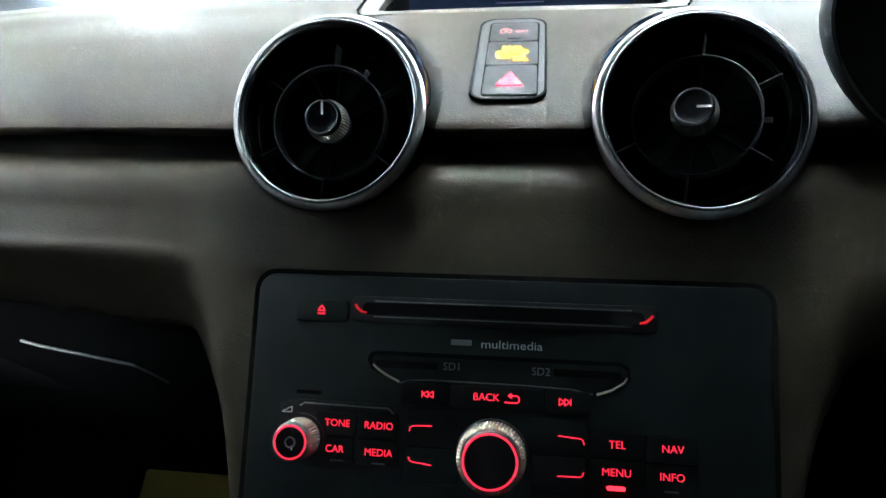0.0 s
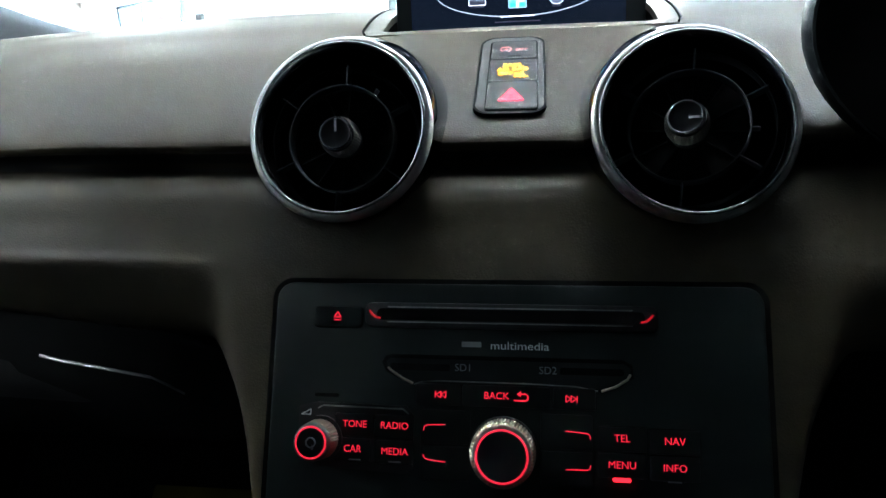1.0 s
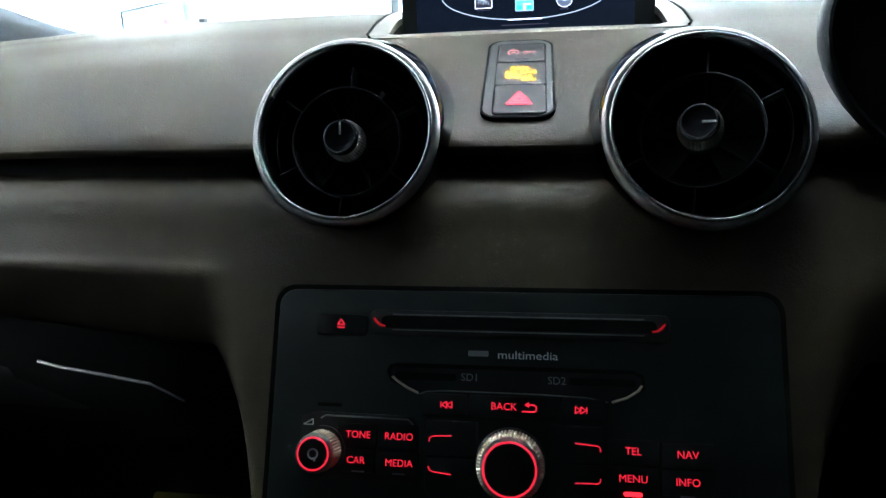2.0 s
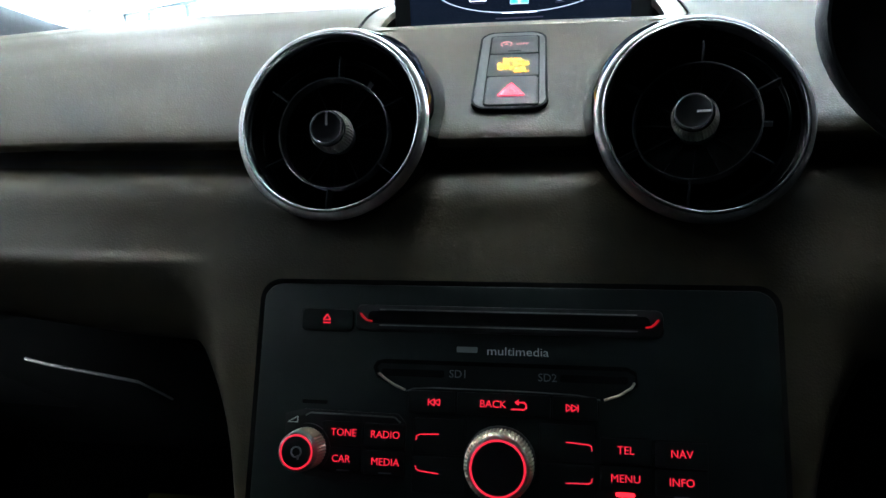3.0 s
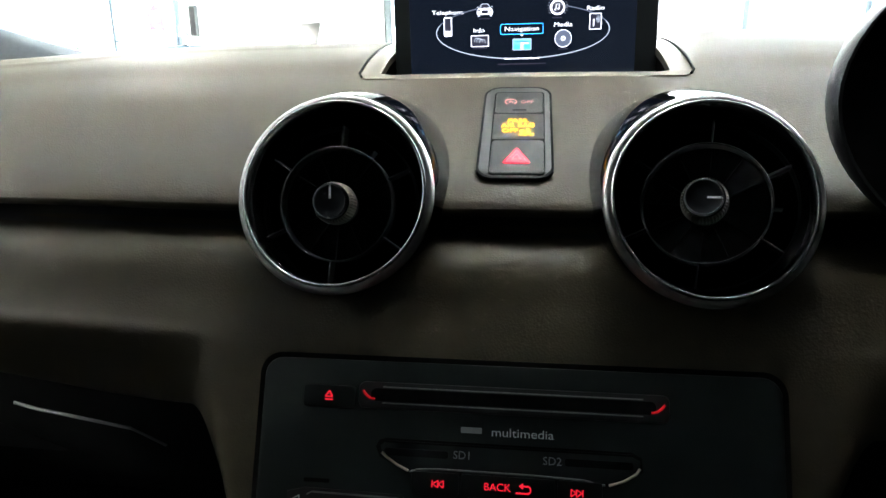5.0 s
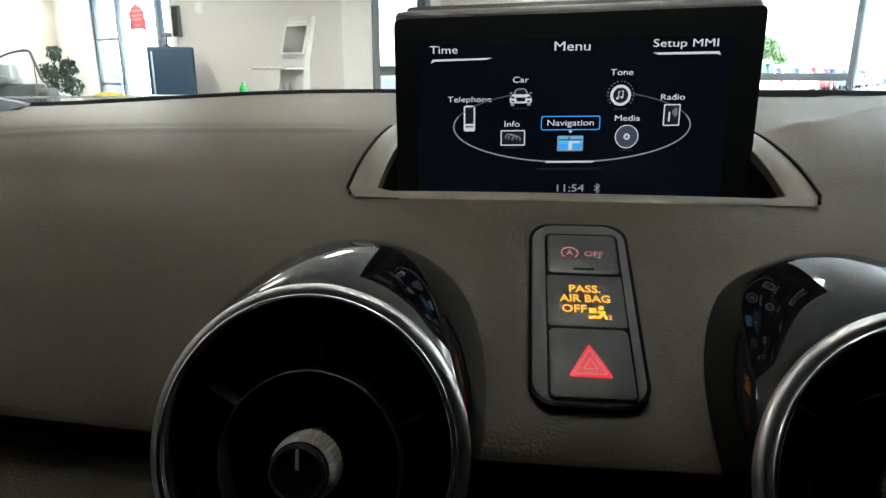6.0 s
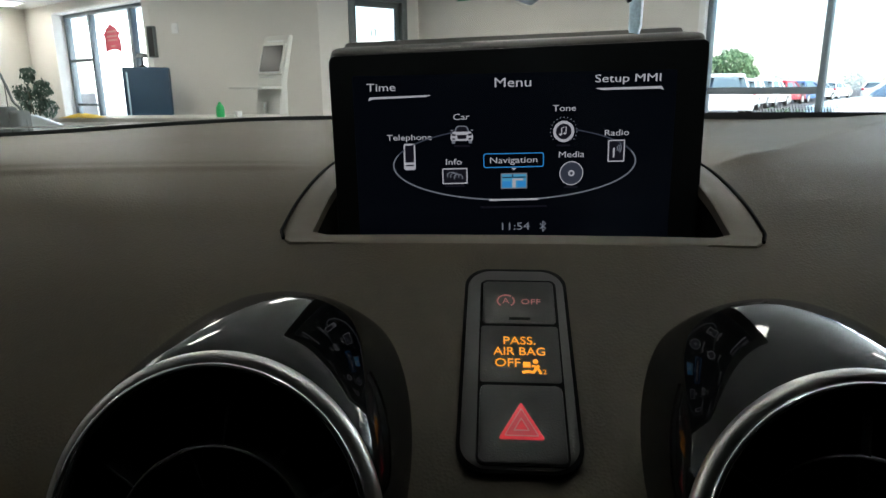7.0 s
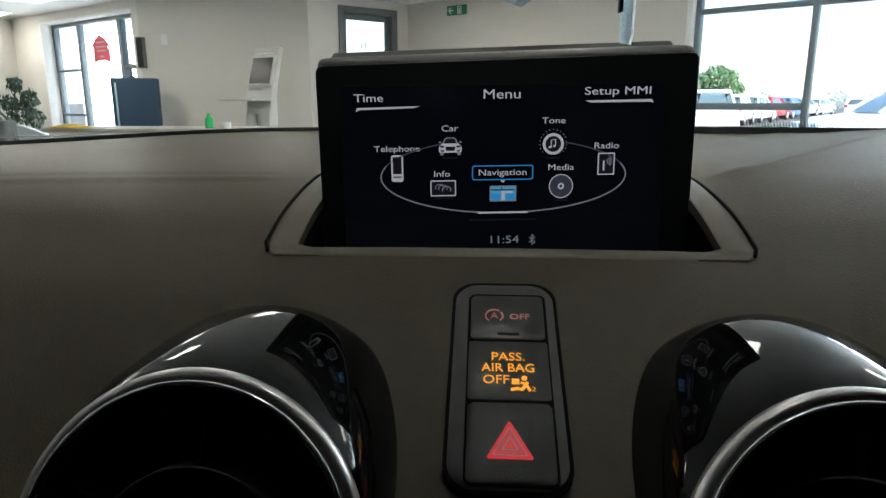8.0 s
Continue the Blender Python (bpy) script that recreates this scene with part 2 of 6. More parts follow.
def rrect(w, h, r, n=6, cx=0.0, cy=0.0):
    """Outline of a rectangle with rounded corners."""
    pts = []
    for sx, sy, a0 in ((1, 1, 0), (-1, 1, 90), (-1, -1, 180), (1, -1, 270)):
        for i in range(n + 1):
            a = radians(a0 + 90 * i / n)
            pts.append((cx + sx * (w / 2 - r) + r * math.cos(a), cy + sy * (h / 2 - r) + r * math.sin(a)))
    return pts


def slab(bm, outline, z0, z1, edge=0.0):
    """A plate of this outline from z0 to z1, with its front edge rounded by edge."""
    c = Vector((sum(p[0] for p in outline) / len(outline), sum(p[1] for p in outline) / len(outline)))
    levels = [(z0, 0.0), (z1, 0.0)] if not edge else [(z0, 0.0), (z1 - edge, 0.0), (z1 - edge * 0.3, edge * 0.3), (z1, edge)]
    loops = []
    for z, inset in levels:
        ring = []
        for x, y in outline:
            d = Vector((x, y)) - c
            k = Vector((max(0.0, abs(d.x) - inset) * (1 if d.x > 0 else -1), max(0.0, abs(d.y) - inset) * (1 if d.y > 0 else -1)))
            ring.append(bm.verts.new((c.x + k.x, c.y + k.y, z)))
        loops.append(ring)
    n = len(outline)
    for a, b in zip(loops, loops[1:]):
        for i in range(n):
            bm.faces.new((a[i], a[(i + 1) % n], b[(i + 1) % n], b[i]))
    bm.faces.new(loops[-1])
    bm.faces.new(list(reversed(loops[0])))
    return bm


def frame_ring(bm, outer, inner, z0, z1):
    """A flat ring between two outlines of as many points."""
    n = len(outer)
    rows = [[bm.verts.new((x, y, z)) for x, y in o] for o, z in ((outer, z0), (outer, z1), (inner, z1), (inner, z0))]
    for k in range(4):
        a, b = rows[k], rows[(k + 1) % 4]
        for i in range(n):
            bm.faces.new((a[i], a[(i + 1) % n], b[(i + 1) % n], b[i]))
    return bm


def lathe(bm, profile, n=64, closed=False):
    """Turn (radius, z) round the z axis."""
    rows = []
    for r, z in profile:
        rows.append([bm.verts.new((r * math.cos(2 * math.pi * i / n), r * math.sin(2 * math.pi * i / n), z)) for i in range(n)] if r > 1e-6 else [bm.verts.new((0, 0, z))])
    pairs = list(zip(rows, rows[1:])) + ([(rows[-1], rows[0])] if closed else [])
    for a, b in pairs:
        for i in range(n):
            j = (i + 1) % n
            if len(a) == 1 and len(b) == 1:
                continue
            if len(a) == 1:
                bm.faces.new((a[0], b[i], b[j]))
            elif len(b) == 1:
                bm.faces.new((a[i], a[j], b[0]))
            else:
                bm.faces.new((a[i], a[j], b[j], b[i]))
    return bm


def tube(bm, pts, r, n=8, taper=None):
    """A round bar along points."""
    pts = [Vector(p) for p in pts]
    rows = []
    for i, p in enumerate(pts):
        d = (pts[min(i + 1, len(pts) - 1)] - pts[max(i - 1, 0)]).normalized()
        u = d.orthogonal().normalized() if abs(d.z) > 0.9 else d.cross(Vector((0, 0, 1))).normalized()
        v = d.cross(u)
        k = r if taper is None else r + (taper - r) * i / (len(pts) - 1)
        rows.append([bm.verts.new(p + k * (math.cos(2 * math.pi * j / n) * u + math.sin(2 * math.pi * j / n) * v)) for j in range(n)])
    for a, b in zip(rows, rows[1:]):
        for j in range(n):
            bm.faces.new((a[j], a[(j + 1) % n], b[(j + 1) % n], b[j]))
    bm.faces.new(rows[0])
    bm.faces.new(list(reversed(rows[-1])))
    return bm


def ribbon(bm, pts, w, z0, z1):
    """A flat raised line of width w along 2D points."""
    pts = [Vector(p) for p in pts]
    rows = []
    for i, p in enumerate(pts):
        d = (pts[min(i + 1, len(pts) - 1)] - pts[max(i - 1, 0)]).normalized()
        s = Vector((-d.y, d.x)) * w / 2
        rows.append([bm.verts.new((*(p + s), z0)), bm.verts.new((*(p + s), z1)), bm.verts.new((*(p - s), z1)), bm.verts.new((*(p - s), z0))])
    for a, b in zip(rows, rows[1:]):
        for j in range(4):
            bm.faces.new((a[j], a[(j + 1) % 4], b[(j + 1) % 4], b[j]))
    bm.faces.new(rows[0])
    bm.faces.new(list(reversed(rows[-1])))
    return bm


def letters(name, body, size, material, parent, x, y, z=0.0, label="", wide=1.0, align="CENTER"):
    """Raised lettering in the built-in font; size is the height of a capital."""
    cu = bpy.data.curves.new(name, "FONT")
    k = size / 0.7
    cu.body, cu.size, cu.align_x, cu.align_y, cu.extrude, cu.offset, cu.resolution_u = body, 1.0, align, "CENTER", 0.02, 0.0, 3
    tmp = new("tmp_text", cu)
    dg = bpy.context.evaluated_depsgraph_get()
    me = bpy.data.meshes.new_from_object(tmp.evaluated_get(dg))
    bpy.data.objects.remove(tmp)
    bpy.data.curves.remove(cu)
    me.transform(Matrix.Diagonal((k, k, k, 1)))
    me.name = name
    me.materials.clear()
    me.materials.append(material)
    ob = new(name, me)
    ob.parent = parent
    ob.matrix_basis = Matrix.Translation((x, y, z)) @ Matrix.Diagonal((wide, 1, 1, 1))
    if label:
        ob["label"] = label
    return ob


def spline(pts, per=6):
    """Catmull-Rom through points."""
    out = []
    q = [pts[0], *pts, pts[-1]]
    for i in range(1, len(q) - 2):
        p0, p1, p2, p3 = (np.array(p, float) for p in q[i - 1:i + 3])
        for k in range(per):
            t = k / per
            out.append(0.5 * (2 * p1 + (p2 - p0) * t + (2 * p0 - 5 * p1 + 4 * p2 - p3) * t * t + (3 * p1 - p0 - 3 * p2 + p3) * t ** 3))
    out.append(np.array(pts[-1], float))
    return out


def smooth01(a, b, x):
    t = min(1.0, max(0.0, (x - a) / (b - a)))
    return t * t * (3 - 2 * t)

# ---------------------------------------------------------------- the dashboard
CX = 0.0012
UPPER = [(0.90, 1.019), (0.80, 1.0185), (0.70, 1.017), (0.62, 1.015), (0.56, 1.012), (0.525, 1.0085), (0.49, 1.0005), (0.464, 0.9905), (0.44, 0.9804), (0.42, 0.9699),
         (0.395, 0.9560), (0.376, 0.9453), (0.3660, 0.9392), (0.3605, 0.9348), (0.3582, 0.9318)]
LIP = [(0.3588, 0.9292), (0.3622, 0.9274), (0.3735, 0.9262), (0.3740, 0.9230)]
LOWER = [(0.3640, 0.9172), (0.3565, 0.9152), (0.3500, 0.9118), (0.3450, 0.9070), (0.3412, 0.9005), (0.3375, 0.8925), (0.3315, 0.882), (0.3265, 0.8735)]
STACK = [(0.319, 0.857), (0.304, 0.8235), (0.288, 0.7875), (0.270, 0.747), (0.250, 0.702), (0.235, 0.66)]
WING = [(0.3285, 0.8665), (0.334, 0.859), (0.348, 0.8545), (0.375, 0.853), (0.42, 0.853), (0.50, 0.853)]


def dash_profile(x):
    """Section of the dashboard at x, from the windscreen down."""
    a = abs(x - CX)
    low = []
    for k, (s, g) in enumerate(zip(STACK, WING)):
        w = smooth01(max(0.111, 0.131 - 0.008 * k), max(0.111, 0.131 - 0.008 * k) + 0.036 - 0.002 * k, a)
        sag = -0.012 - 0.011 * (1 - smooth01(0.15, 0.36, a))
        low.append((s[0] * (1 - w) + g[0] * w, s[1] * (1 - w) + (g[1] + sag) * w))
    pts = spline(UPPER, 20) + [np.array(p) for p in LIP] + spline(LOWER + low, 5)
    back = 0.24 * min(a, 0.34) ** 2
    out = []
    for y, z in pts:
        k = smooth01(0.62, 0.45, y)
        out.append((y + back * k, z))
    return out


def dash_top(x, y):
    """Height of the dashboard's upper side."""
    pr = dash_profile(x)[:281]
    for (y0, z0), (y1, z1) in zip(pr, pr[1:]):
        if y1 <= y <= y0:
            return z0 + (z1 - z0) * (y0 - y) / max(1e-9, y0 - y1)
    return pr[0][1]


def foot_drop(x, y):
    """How far the dashboard falls off towards the passenger side."""
    return 0.012 * smooth01(0.22, 0.58, -x) + 0.003 * smooth01(0.02, 0.50, -x) * smooth01(0.58, 0.85, y)


def hood(x, y):
    """The crest and the step that run outwards on the driver's side, and the fine ridge on the passenger side."""
    u = x - 0.125
    near = y - (0.528 + 1.22 * 0.5 * (u + math.hypot(u, 0.03)))
    far = y - (0.73 + 1.3 * (x - 0.165))
    side = smooth01(0.092, 0.122, x)
    rise = 0.0046 * math.exp(near / 0.022) if near < 0 else 0.0046 - min(0.05 * near, 0.0054)
    rise += 0.0004 * math.exp(-(near / 0.007) ** 2) - 0.0016 * smooth01(-0.003, 0.007, far)
    line = y - (0.532 + 0.02 * (x + 0.25))
    ridge = 0.0007 * math.exp(-(line / 0.0045) ** 2) + 0.0010 * smooth01(-0.002, 0.012, line) * (1 - smooth01(0.012, 0.09, line))
    return rise * side + ridge * smooth01(0.09, 0.13, -x) - foot_drop(x, y)


VENTS = [(-0.0787, 0.9375), (0.0826, 0.9373)]


def well(x, z):
    """How deep the dashboard is hollowed behind each round vent."""
    return sum(0.075 * (1 - smooth01(0.0375, 0.0415, math.hypot(x - vx, z - vz))) for vx, vz in VENTS)


def dashboard():
    xs = sorted({round(CX + s * v, 5) for s in (-1, 1) for v in
                 [0.0, 0.010, 0.020] + [0.026 + 0.0023 * i for i in range(25)] + [0.0835] + [0.0855 + 0.0023 * i for i in range(22)] + [0.136 + 0.003 * i for i in range(14)] + [0.180 + 0.006 * i for i in range(42)] + [0.45 + 0.03 * i for i in range(12)]})
    bm = bmesh.new()
    rows = []
    for x in xs:
        rows.append([bm.verts.new((x, y + well(x, z) * smooth01(0.405, 0.385, y), z + hood(x, y))) for y, z in dash_profile(x)])
    for a, b in zip(rows, rows[1:]):
        for i in range(len(a) - 1):
            mx, my = (a[i].co.x + b[i].co.x) / 2 - CX, (a[i].co.y + a[i + 1].co.y) / 2
            if abs(mx) < 0.0885 and 0.4635 < my < 0.54 and a[i].co.z > 0.98:
                continue
            bm.faces.new((a[i], b[i], b[i + 1], a[i + 1]))
    ob = thing("dashboard", "dark grey-brown soft-touch car dashboard with grained surface", "dashboard")
    pad = part("pad", bm, M_DASH, ob, angle=50)
    return ob


DASH = dashboard()


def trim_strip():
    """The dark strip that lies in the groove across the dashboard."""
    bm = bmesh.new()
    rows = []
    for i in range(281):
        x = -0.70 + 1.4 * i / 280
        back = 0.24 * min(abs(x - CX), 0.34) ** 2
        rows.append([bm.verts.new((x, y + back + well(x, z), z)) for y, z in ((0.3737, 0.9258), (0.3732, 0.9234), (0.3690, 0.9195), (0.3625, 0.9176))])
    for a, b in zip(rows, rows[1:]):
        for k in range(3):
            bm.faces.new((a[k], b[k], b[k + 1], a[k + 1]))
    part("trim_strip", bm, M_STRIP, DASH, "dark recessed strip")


trim_strip()


def display_tray():
    """Trim plate round the slot from which the display rises, and the slot's dark walls."""
    ob = thing("display_surround", "smooth grey-brown trim plate round the pop-up display slot", "trim", Matrix.Translation((CX, 0.4625, 0.0)))

    def outer(t):
        return 0.0962 - 0.0022 * t - 0.0030 * t * t

    for s in (-1, 1):
        bm = bmesh.new()
        rows = []
        for i in range(25):
            t = i / 24
            y = 0.4588 + 0.0850 * t
            curl = 0.0045 * (1 - smooth01(0.0, 0.06, t)) ** 2
            xo, xi = outer(t) - curl, 0.0841 - 0.0036 * t
            if y < 0.4652:
                xi -= 0.010 * (1 - smooth01(0.4634, 0.4652, y)) + 0.0012 * (1 - smooth01(0.4640, 0.4660, y))
            z = dash_top(s * xo + CX, y) + hood(s * xo + CX, y)
            rows.append([bm.verts.new((s * x, y - 0.4625, z + h)) for x, h in ((xo, -0.002), (xo, 0.0004), (xo - 0.0006, 0.0009), (xi + 0.0006, 0.0009), (xi, 0.0004), (xi, -0.0040))])
        for a, b in zip(rows, rows[1:]):
            for k in range(5):
                bm.faces.new((a[k], b[k], b[k + 1], a[k + 1]))
        bm.faces.new(rows[0])
        part("side_trim", bm, M_TRIM, ob)
        bm = bmesh.new()
        ts = [0.02 + 0.98 * k / 16 for k in range(17)]
        pts = [(s * (outer(t) - 0.0045 * (1 - smooth01(0.0, 0.06, t)) ** 2 + 0.0008), 0.4588 + 0.0850 * t - 0.4625, dash_top(0, 0.4588 + 0.0850 * t) + hood(s * outer(t), 0.4588 + 0.0850 * t) + 0.0004) for t in ts]
        tube(bm, pts, 0.00075, 6)
        part("seam", bm, M_GAP, ob, "thin dark seam")
    bm = bmesh.new()
    rows = []
    for i in range(25):
        x = -0.0835 + 0.167 * i / 24
        rows.append([bm.verts.new((x, y - 0.4625, dash_top(x + CX, y) + h)) for y, h in ((0.4583, -0.0010), (0.4590, 0.0002), (0.4600, 0.0007), (0.4634, 0.0007), (0.4642, 0.0001), (0.4645, -0.005))])
    for a, b in zip(rows, rows[1:]):
        for k in range(5):
            bm.faces.new((a[k], b[k], b[k + 1], a[k + 1]))
    part("front_trim", bm, M_TRIM, ob)
    bm = bmesh.new()
    corner = [(-0.0855, 0.4642), (0.0855, 0.4642), (0.0820, 0.545), (-0.0820, 0.545)]
    lo = [bm.verts.new((x, y - 0.4625, 0.93)) for x, y in corner]
    hi = [bm.verts.new((x, y - 0.4625, dash_top(0, y) - 0.0014)) for x, y in corner]
    bm.faces.new(lo)
    for i in range(4):
        bm.faces.new((lo[i], lo[(i + 1) % 4], hi[(i + 1) % 4], hi[i]))
    part("slot_well", bm, M_GAP, ob, "black inside of the slot", smooth=False)


display_tray()

# ---------------------------------------------------------------- air vents


def air_vent(centre, yaw, pitch, inner, face, spoke0, mark, group):
    n = Vector((math.sin(yaw) * math.cos(pitch), -math.cos(yaw) * math.cos(pitch), math.sin(pitch)))
    right = Vector((0, 0, 1)).cross(n).normalized()
    up = n.cross(right)
    m = axes(centre, right, up)
    ob = thing("air_vent", "round air vent with gloss black sleeve, chrome ring and knurled knob", "air vent", m, group)
    inv = m.inverted()
    # sleeve: a dome from the tilted ring back into the dashboard
    bm = bmesh.new()
    N = 128
    rows = []
    path = spline([(0.3515, 0.0437), (0.3575, 0.0456), (0.366, 0.0468), (0.378, 0.0478), (0.392, 0.0484), (0.404, 0.0483), (0.412, 0.0475), (0.418, 0.0460), (0.4225, 0.0436), (0.425, 0.0405), (0.426, 0.0330)], 3)
    for y, r in [(float(a), float(b)) for a, b in path]:
        t = smooth01(0.352, 0.41, y)
        row = []
        for i in range(N):
            a = 2 * math.pi * i / N
            tilted = Vector(centre) + r * (math.cos(a) * right + math.sin(a) * up) + Vector((0, y - 0.3535, 0))
            straight = Vector((centre[0], y, 0.9346)) + r * Vector((math.cos(a), 0, math.sin(a)))
            row.append(bm.verts.new(inv @ tilted.lerp(straight, t)))
        rows.append(row)
    for a, b in zip(rows, rows[1:]):
        for i in range(N):
            bm.faces.new((a[i], a[(i + 1) % N], b[(i + 1) % N], b[i]))
    part("sleeve", bm, M_PIANO, ob, "gloss black sleeve")
    bm = bmesh.new()
    prof = [(0.0436, -0.003), (0.0446, -0.0014), (0.0449, 0.0004), (0.0446, 0.0020), (0.0438, 0.0030), (0.0427, 0.0034), (0.0419, 0.0033)]
    lathe(bm, prof, N)
    part("ring", bm, M_CHROME, ob, "satin chrome ring")
    bm = bmesh.new()
    lathe(bm, [(0.0419, 0.0033), (0.0413, 0.0029), (0.0407, 0.0021), (0.0402, 0.0009), (0.0398, -0.0005), (0.0396, -0.0015)], N)
    part("inner_lip", bm, M_CHROME2, ob, "polished chrome inner lip")
    bm = bmesh.new()
    lathe(bm, [(0.0410 + 0.0009 * math.cos(radians(30 * k)), 0.0036 + 0.0009 * math.sin(radians(30 * k))) for k in range(12)], N, True)
    part("bead", bm, M_CHROME2, ob, "thin polished bead inside the ring")
    bm = bmesh.new()
    lathe(bm, [(0.0396, -0.001), (0.0388, -0.006), (0.0378, -0.012), (0.036, -0.018), (0.033, -0.0215), (0.020, -0.0255), (0.0, -0.027)], N)
    part("bowl", bm, M_GAP, ob, "dark inside of the vent")
    # louvre rings and spokes, turned a little against the ring
    inner, face = Vector(inner), Vector(face)
    q = (face - inner).normalized()
    rt = Vector((0, 0, 1)).cross(q).normalized()
    w = inv @ axes(inner, rt, q.cross(rt))
    deep = (face - inner).length
    # outer ring in a blacker plastic, dimmed to stand in for shade
    for r0, r1, z, material, nm in ((0.0257, 0.0250, -0.0005, M_LOUVRE, "louvre_ring"), (0.0356, 0.0351, -0.0060, M_BLACK, "outer_louvre")):
        bm = bmesh.new()
        lathe(bm, [(r0, z - 0.007), (r0, z - 0.0003), ((r0 + r1) / 2, z), (r1, z - 0.0003), (r1, z - 0.007)], 96, True)
        part(nm, bm, material, ob, m=w)
    for k in range(12):
        a = radians(spoke0 + 30 * k)
        long = k % 2 == 0
        bm = bmesh.new()
        x0, x1 = (0.0255, 0.0352) if long else (0.0255, 0.0290)
        box(bm, x0, x1, -0.00032, 0.00032, -0.0085, -0.0010 if long else -0.003, 0.00012, 1)
        if long or k == 11:
            part("vane", bm, M_LOUVRE, ob, m=w @ Matrix.Rotation(a, 4, "Z"))
        else:
            bm.free()
        # near-black inner vanes and disc, with the inner shade put into their colour
        bm = bmesh.new()
        box(bm, 0.0100, 0.0252, -0.0004, 0.0004, -0.012, -0.008)
        part("inner_vane", bm, M_GAP, ob, m=w @ Matrix.Rotation(a, 4, "Z"))
    bm = bmesh.new()
    lathe(bm, [(0.0, -0.010), (0.0250, -0.009), (0.0250, -0.011), (0.0, -0.012)], 64)
    part("inner_disc", bm, M_GAP, ob, m=w)
    # knob: knurled collar, chrome rim, black cap with a light mark
    top = deep
    kn = part("knob", lathe(bmesh.new(), [(0.0, -0.011), (0.0082, -0.011), (0.0080, top - 0.008), (0.0072, top - 0.003), (0.0, top - 0.003)], 48), M_BLACK, ob, "knurled rotary knob", m=w)
    bm = bmesh.new()
    K = 84
    rows = [[bm.verts.new(((r + 0.00038 * (i % 2)) * math.cos(2 * math.pi * i / K), (r + 0.00038 * (i % 2)) * math.sin(2 * math.pi * i / K), z)) for i in range(K)] for r, z in ((0.0082, top - 0.0118), (0.0091, top - 0.0113), (0.0088, top - 0.0052), (0.0078, top - 0.0036))]
    for a, b in zip(rows, rows[1:]):
        for i in range(K):
            bm.faces.new((a[i], a[(i + 1) % K], b[(i + 1) % K], b[i]))
    part("knurled_collar", bm, M_KNURL2, kn, "knurled metal collar", smooth=False)
    bm = bmesh.new()
    lathe(bm, [(0.0079, top - 0.0040), (0.0081, top - 0.0028), (0.0079, top - 0.0010), (0.0074, top), (0.0069, top + 0.0001), (0.0066, top - 0.0008)], 72)
    part("rim", bm, M_CHROME2, kn, "bright chrome rim")
    bm = bmesh.new()
    lathe(bm, [(0.0067, top - 0.0007), (0.0063, top - 0.0009), (0.004, top - 0.0011), (0.0, top - 0.0012)], 48)
    part("cap", bm, M_CAP, kn)
    bm = bmesh.new()
    box(bm, 0.0012, 0.0064, -0.0004, 0.0004, top - 0.0015, top - 0.0004)
    part("mark", bm, M_WHITETXT, kn, "white pointer mark", m=Matrix.Rotation(radians(mark), 4, "Z"))
    return ob


air_vent((-0.0783, 0.3455, 0.9404), radians(-2.6), radians(22.2), (-0.0777, 0.3430, 0.9366), (-0.0777, 0.3345, 0.9394), 86, 92, "centre air vents")
air_vent((0.0817, 0.3457, 0.9395), radians(4.0), radians(22.6), (0.0783, 0.3435, 0.9390), (0.0755, 0.3345, 0.9430), 30, 2, "centre air vents")

# ---------------------------------------------------------------- radio unit in the centre stack
RAD = axes((CX, 0.3003, 0.8217), (1, 0, 0), (0, math.sin(radians(24)), math.cos(radians(24))))


def glyph(name, bm, parent, material, label=""):
    return part(name, bm, material, parent, label, smooth=False)


def poly(bm, pts, z0, z1):
    n = len(pts)
    lo = [bm.verts.new((x, y, z0)) for x, y in pts]
    hi = [bm.verts.new((x, y, z1)) for x, y in pts]
    bm.faces.new(hi)
    bm.faces.new(list(reversed(lo)))
    for i in range(n):
        bm.faces.new((lo[i], lo[(i + 1) % n], hi[(i + 1) % n], hi[i]))
    return bm


def press_button(ob, name, x, y, w, h, r, label="", z=0.0016, material=None, edge=0.00035):
    """A key with a dark gap round it."""
    part("key_gap", slab(bmesh.new(), rrect(w + 0.0005, h + 0.0005, r + 0.0002, 5, x, y), 0.0, 0.0012), M_GAP, ob)
    return part(name, slab(bmesh.new(), rrect(w, h, r, 5, x, y), -0.001, z, edge), material or M_KEY, ob, label)


